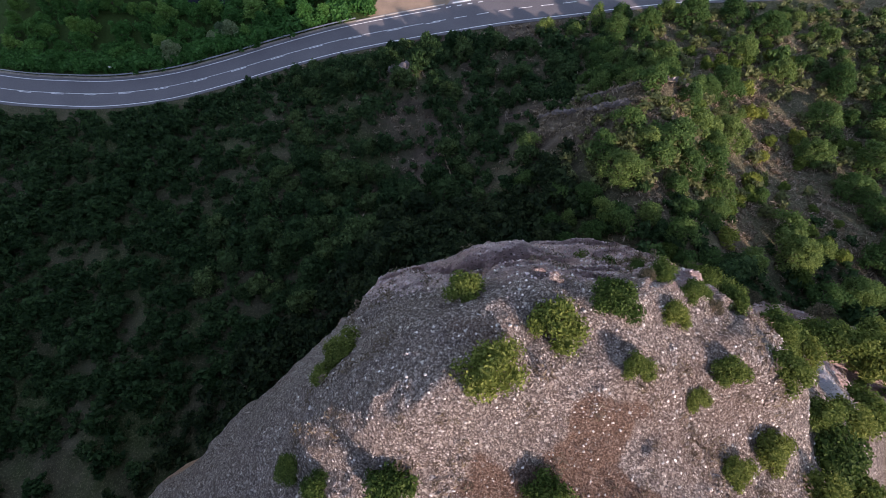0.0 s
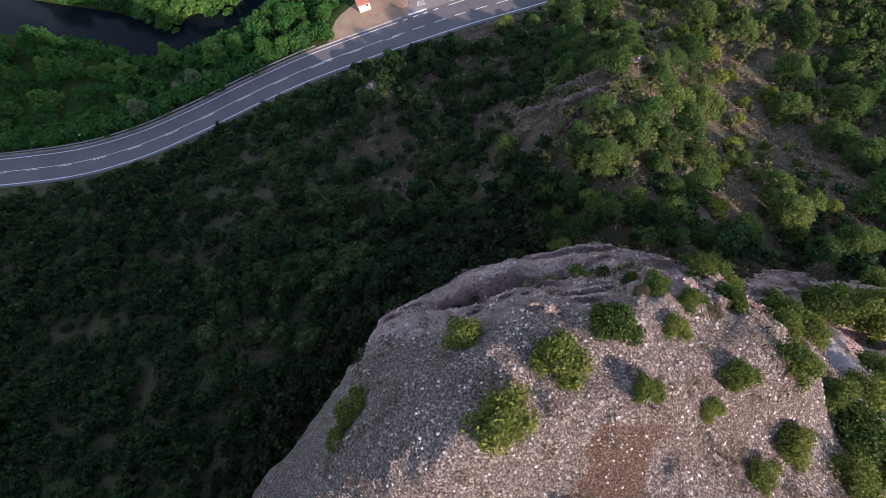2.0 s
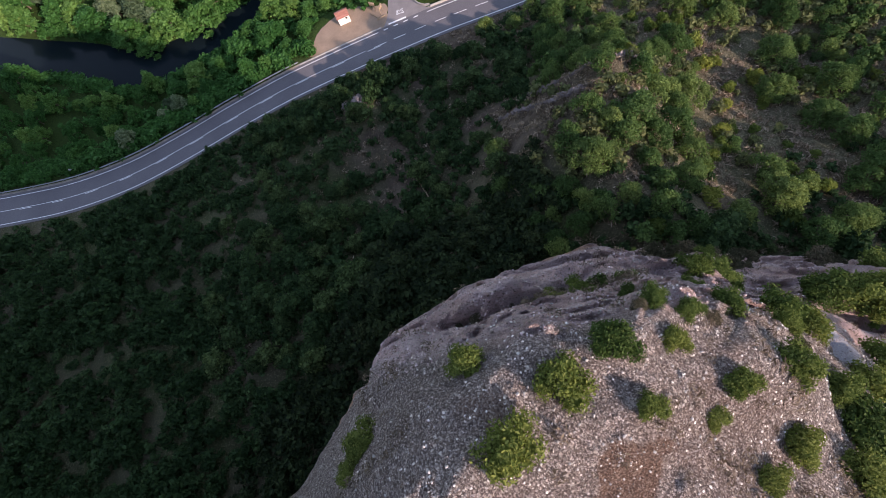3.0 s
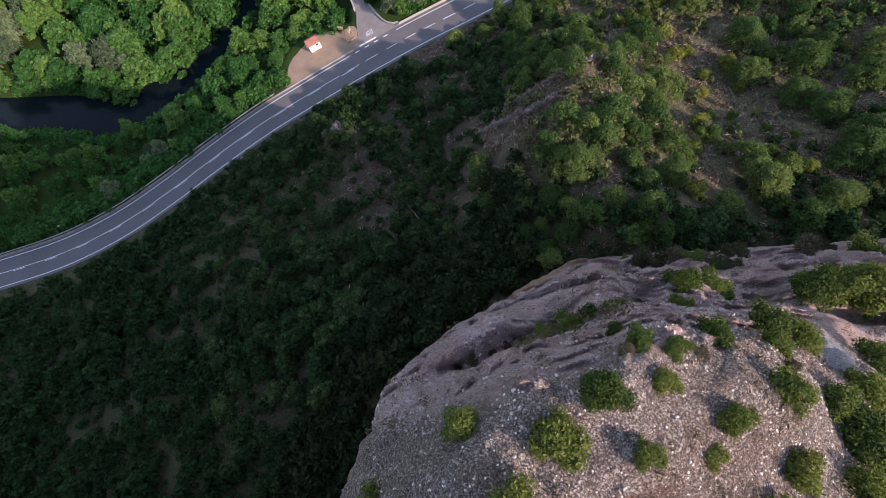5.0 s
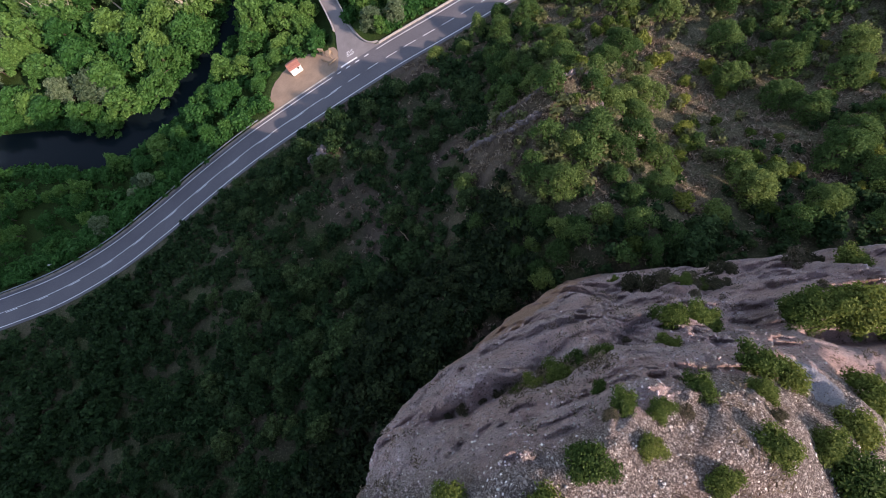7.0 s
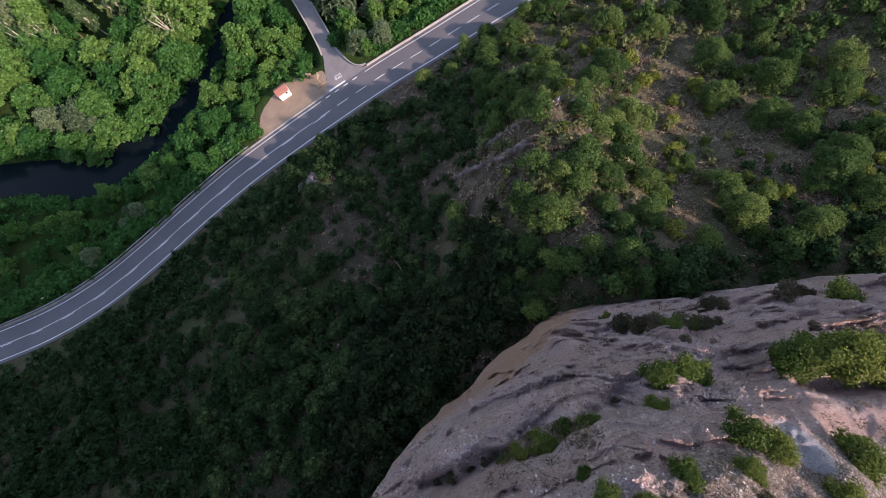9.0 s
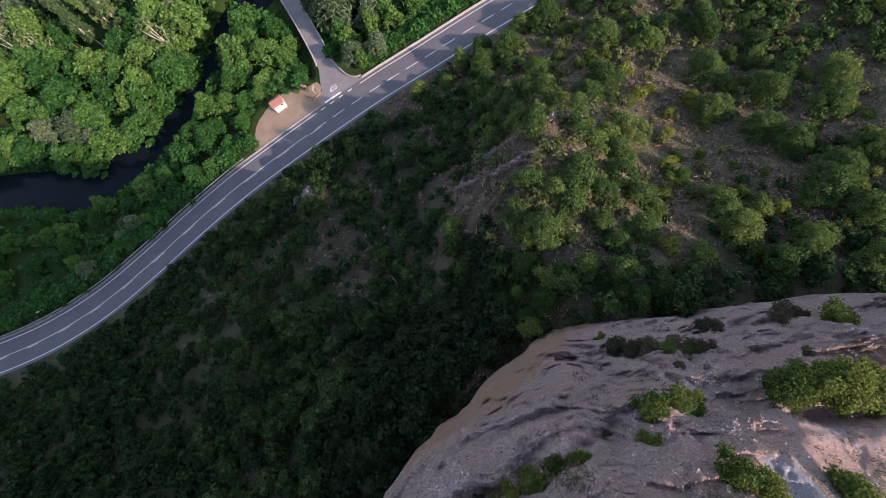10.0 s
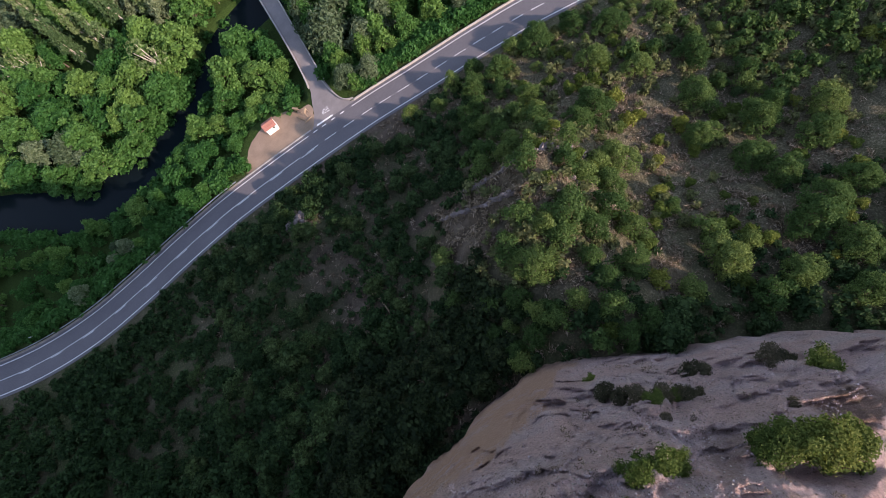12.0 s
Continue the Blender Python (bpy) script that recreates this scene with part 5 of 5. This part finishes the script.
scatter("straw_grass", "dry straw-coloured grass tufts on the open slope", "grass", STRAW, straws, straw_spots)

# ---------------------------------------------------------------- boulders and fallen wood
OLD_ROCK = plain("weathered_rock", (0.20, 0.165, 0.155), 0.95, grain=2.0, depth=0.5)


def boulder(name, label, x, y, z, sx, sy, sz, turn, seed, n):
    v, q = cube_sphere(n)
    v = v + v * (0.30 * fbm(v[:, 0] * 3 + seed, v[:, 1] * 3 + v[:, 2] * 2, 2.0, 4, seed))[:, None]
    v = v * (sx, sy, sz)
    return tagged(part(name, mesh_of(name, v, q, False, [OLD_ROCK]), m=pose(x, y, z, 0, 0, turn)), label, "rock")


for k in range(34):
    a, d = r.uniform(0, 6.28), 2.6 * math.sqrt(r.uniform())
    x, y, g = -15.6 + d * math.cos(a), 63.6 + 0.9 * d * math.sin(a), r.uniform(0.25, 0.75)
    boulder("boulder", "broken grey boulder in a heap of rubble near the road", x, y, float(land(x, y)) + 0.1 * g, g, g * r.uniform(0.6, 0.9), g * 0.7, math.degrees(a), k, 7)
def ledge(x0, y0, x1, y1, width, high, seed):
    """An outcropping bed: a ragged row of broken blocks, thinning out at its ends."""
    rr = np.random.default_rng(seed)
    n = int(math.hypot(x1 - x0, y1 - y0) / (0.42 * width)) + 2
    turn, base = math.atan2(y1 - y0, x1 - x0), np.array([(x0 + x1) / 2, (y0 + y1) / 2, float(land((x0 + x1) / 2, (y0 + y1) / 2))])
    root = tagged(new("rock_ledge", None), "weathered grey rock ledge on the wooded knoll", "rock", "ledges on the knoll")
    root.location = base
    for k in range(n):
        u = k / (n - 1)
        g = width * rr.uniform(0.45, 1.0) * (0.45 + 0.55 * math.sin(math.pi * u))
        x, y = x0 + (x1 - x0) * u + rr.normal() * 0.25 * width, y0 + (y1 - y0) * u + rr.normal() * 0.30 * width
        v, q = cube_sphere(5)
        v = np.sign(v) * np.abs(v) ** 0.75
        v = v + v * (0.45 * fbm(v[:, 0] * 3 + 7 * k, v[:, 1] * 3 + v[:, 2] * 2, 1.4, 3, seed + k))[:, None]
        a = turn + rr.normal() * 0.4
        c, t = math.cos(a), math.sin(a)
        v = v * (1.1 * g, 0.6 * g, 0.75 * high)
        part("block", mesh_of("block", np.stack([v[:, 0] * c - v[:, 1] * t + x, v[:, 0] * t + v[:, 1] * c + y, v[:, 2] + float(land(x, y)) + 0.12 * high], 1) - base, q, False, [OLD_ROCK]), root)
    return root


for k, row in enumerate([(31.5, 49.2, 26.0, 49.2, 1.0, 1.0), (24.5, 49.2, 19.5, 49.9, 0.6, 0.6), (19.0, 50.0, 14.0, 51.6, 0.55, 0.5), (20.5, 44.3, 15.0, 46.4, 0.6, 0.55), (14.5, 46.7, 9.0, 49.6, 0.55, 0.5),
                         (30.5, 50.0, 34.0, 48.0, 0.9, 0.8), (28.5, 44.0, 30.5, 42.6, 0.6, 0.5)]):
    ledge(*row, 200 + 31 * k)
v, q = tube_rows([(-6.9, 46.3, land(-6.9, 46.3) + 0.25), (-6.2, 44.2, land(-6.2, 44.2) + 0.35), (-5.4, 42.0, land(-5.4, 42.0) + 0.3), (-4.7, 39.8, land(-4.7, 39.8) + 0.25)], [0.06, 0.13, 0.15, 0.10], 8)
tagged(new("fallen_trunk", mesh_of("fallen_trunk", v, q, True, [WOOD])), "bleached fallen tree trunk on bare ground", "log")

# ---------------------------------------------------------------- stones on and in the rock
def pebble(seed, rings=2):
    v, q = cube_sphere(rings)
    rr = np.random.default_rng(seed)
    v = v * rr.uniform(0.75, 1.1, (1, 3)) * (1 + 0.12 * rr.normal(size=(len(v), 1)))
    return v * (1, 0.8, 0.6), q


shapes = [pebble(s) for s in range(6)]
STONE_MIX, nodes, links, b = material("pebbles", 0.85, 0.25)
geo = nodes.new("ShaderNodeNewGeometry")
tone = ramp(nodes, [(0.0, (0.075, 0.057, 0.047)), (0.35, (0.23, 0.185, 0.155)), (0.75, (0.50, 0.43, 0.375)), (1.0, (0.86, 0.80, 0.73))])
links.new(geo.outputs["Random Per Island"], tone.inputs["Fac"])
links.new(tone.outputs["Color"], b.inputs["Base Color"])

px_, py_ = r.uniform(-9, 24, 20000), r.uniform(-1.5, 15, 20000)
ok = (outside(px_, py_) < -0.6) & ((np.hypot((px_ - 6.0) / 4.2, (py_ - 0.9) / 3.0) > 1) | (r.uniform(0, 1, len(px_)) < 0.35))
px_, py_ = px_[ok], py_[ok]
pz_ = crag(px_, py_)
size = 0.03 + 0.075 * r.uniform(0, 1, len(px_)) ** 2.5
pieces = []
for k in range(len(px_)):
    v, q = shapes[k % 6]
    a = 2.39996 * k
    c, s = math.cos(a) * size[k], math.sin(a) * size[k]
    pieces.append((np.stack([v[:, 0] * c - v[:, 1] * s + px_[k], v[:, 0] * s + v[:, 1] * c + py_[k], v[:, 2] * size[k] + pz_[k] - 0.25 * size[k]], 1), q))
part("gravel", mesh_of("gravel", *join(pieces), True, [STONE_MIX]), rock)["kind"] = "stuff"

# larger pebbles set in the front
COBBLE_MIX, nodes, links, b = material("cobbles", 0.88, 0.2)
geo = nodes.new("ShaderNodeNewGeometry")
tone = ramp(nodes, [(0.0, (0.22, 0.16, 0.15)), (0.35, (0.48, 0.36, 0.35)), (0.9, (0.62, 0.49, 0.48)), (1.0, (0.80, 0.68, 0.66))])
links.new(geo.outputs["Random Per Island"], tone.inputs["Fac"])
links.new(tone.outputs["Color"], b.inputs["Base Color"])
px_, py_ = r.uniform(-9, 38, 26000), r.uniform(9.5, 20.5, 26000)
ok = (outside(px_, py_) < -0.2) & (vnoise(px_, py_, 1.6, 171) + 0.6 * vnoise(px_, py_, 0.6, 172) > -0.25)
px_, py_ = px_[ok], py_[ok]
pz_ = crag(px_, py_)
size = 0.035 + 0.085 * r.uniform(0, 1, len(px_)) ** 3
pieces = []
for k in range(len(px_)):
    v, q = shapes[k % 6]
    a = 2.39996 * k
    c, s = math.cos(a) * size[k], math.sin(a) * size[k]
    pieces.append((np.stack([v[:, 0] * c - v[:, 1] * s + px_[k], v[:, 0] * s + v[:, 1] * c + py_[k], v[:, 2] * 1.2 * size[k] + pz_[k] - 0.15 * size[k]], 1), q))
part("cobbles", mesh_of("cobbles", *join(pieces), True, [COBBLE_MIX]), rock)["kind"] = "stuff"
shared = [mesh_of("stone", *pebble(s + 20, 4), True, [STONE]) for s in range(5)]
for k in range(260):
    x, y = r.uniform(-6, 17), r.uniform(-0.5, 11.5)
    if outside(np.array([x]), np.array([y]))[0] > -1:
        continue
    g = 0.045 + 0.055 * r.uniform() ** 3
    part("stone", shared[k % 5], rock, m=pose(x, y, rock_z(x, y) + 0.2 * g, r.uniform(-20, 20), r.uniform(-20, 20), r.uniform(0, 360)) @ Matrix.Scale(g, 4))
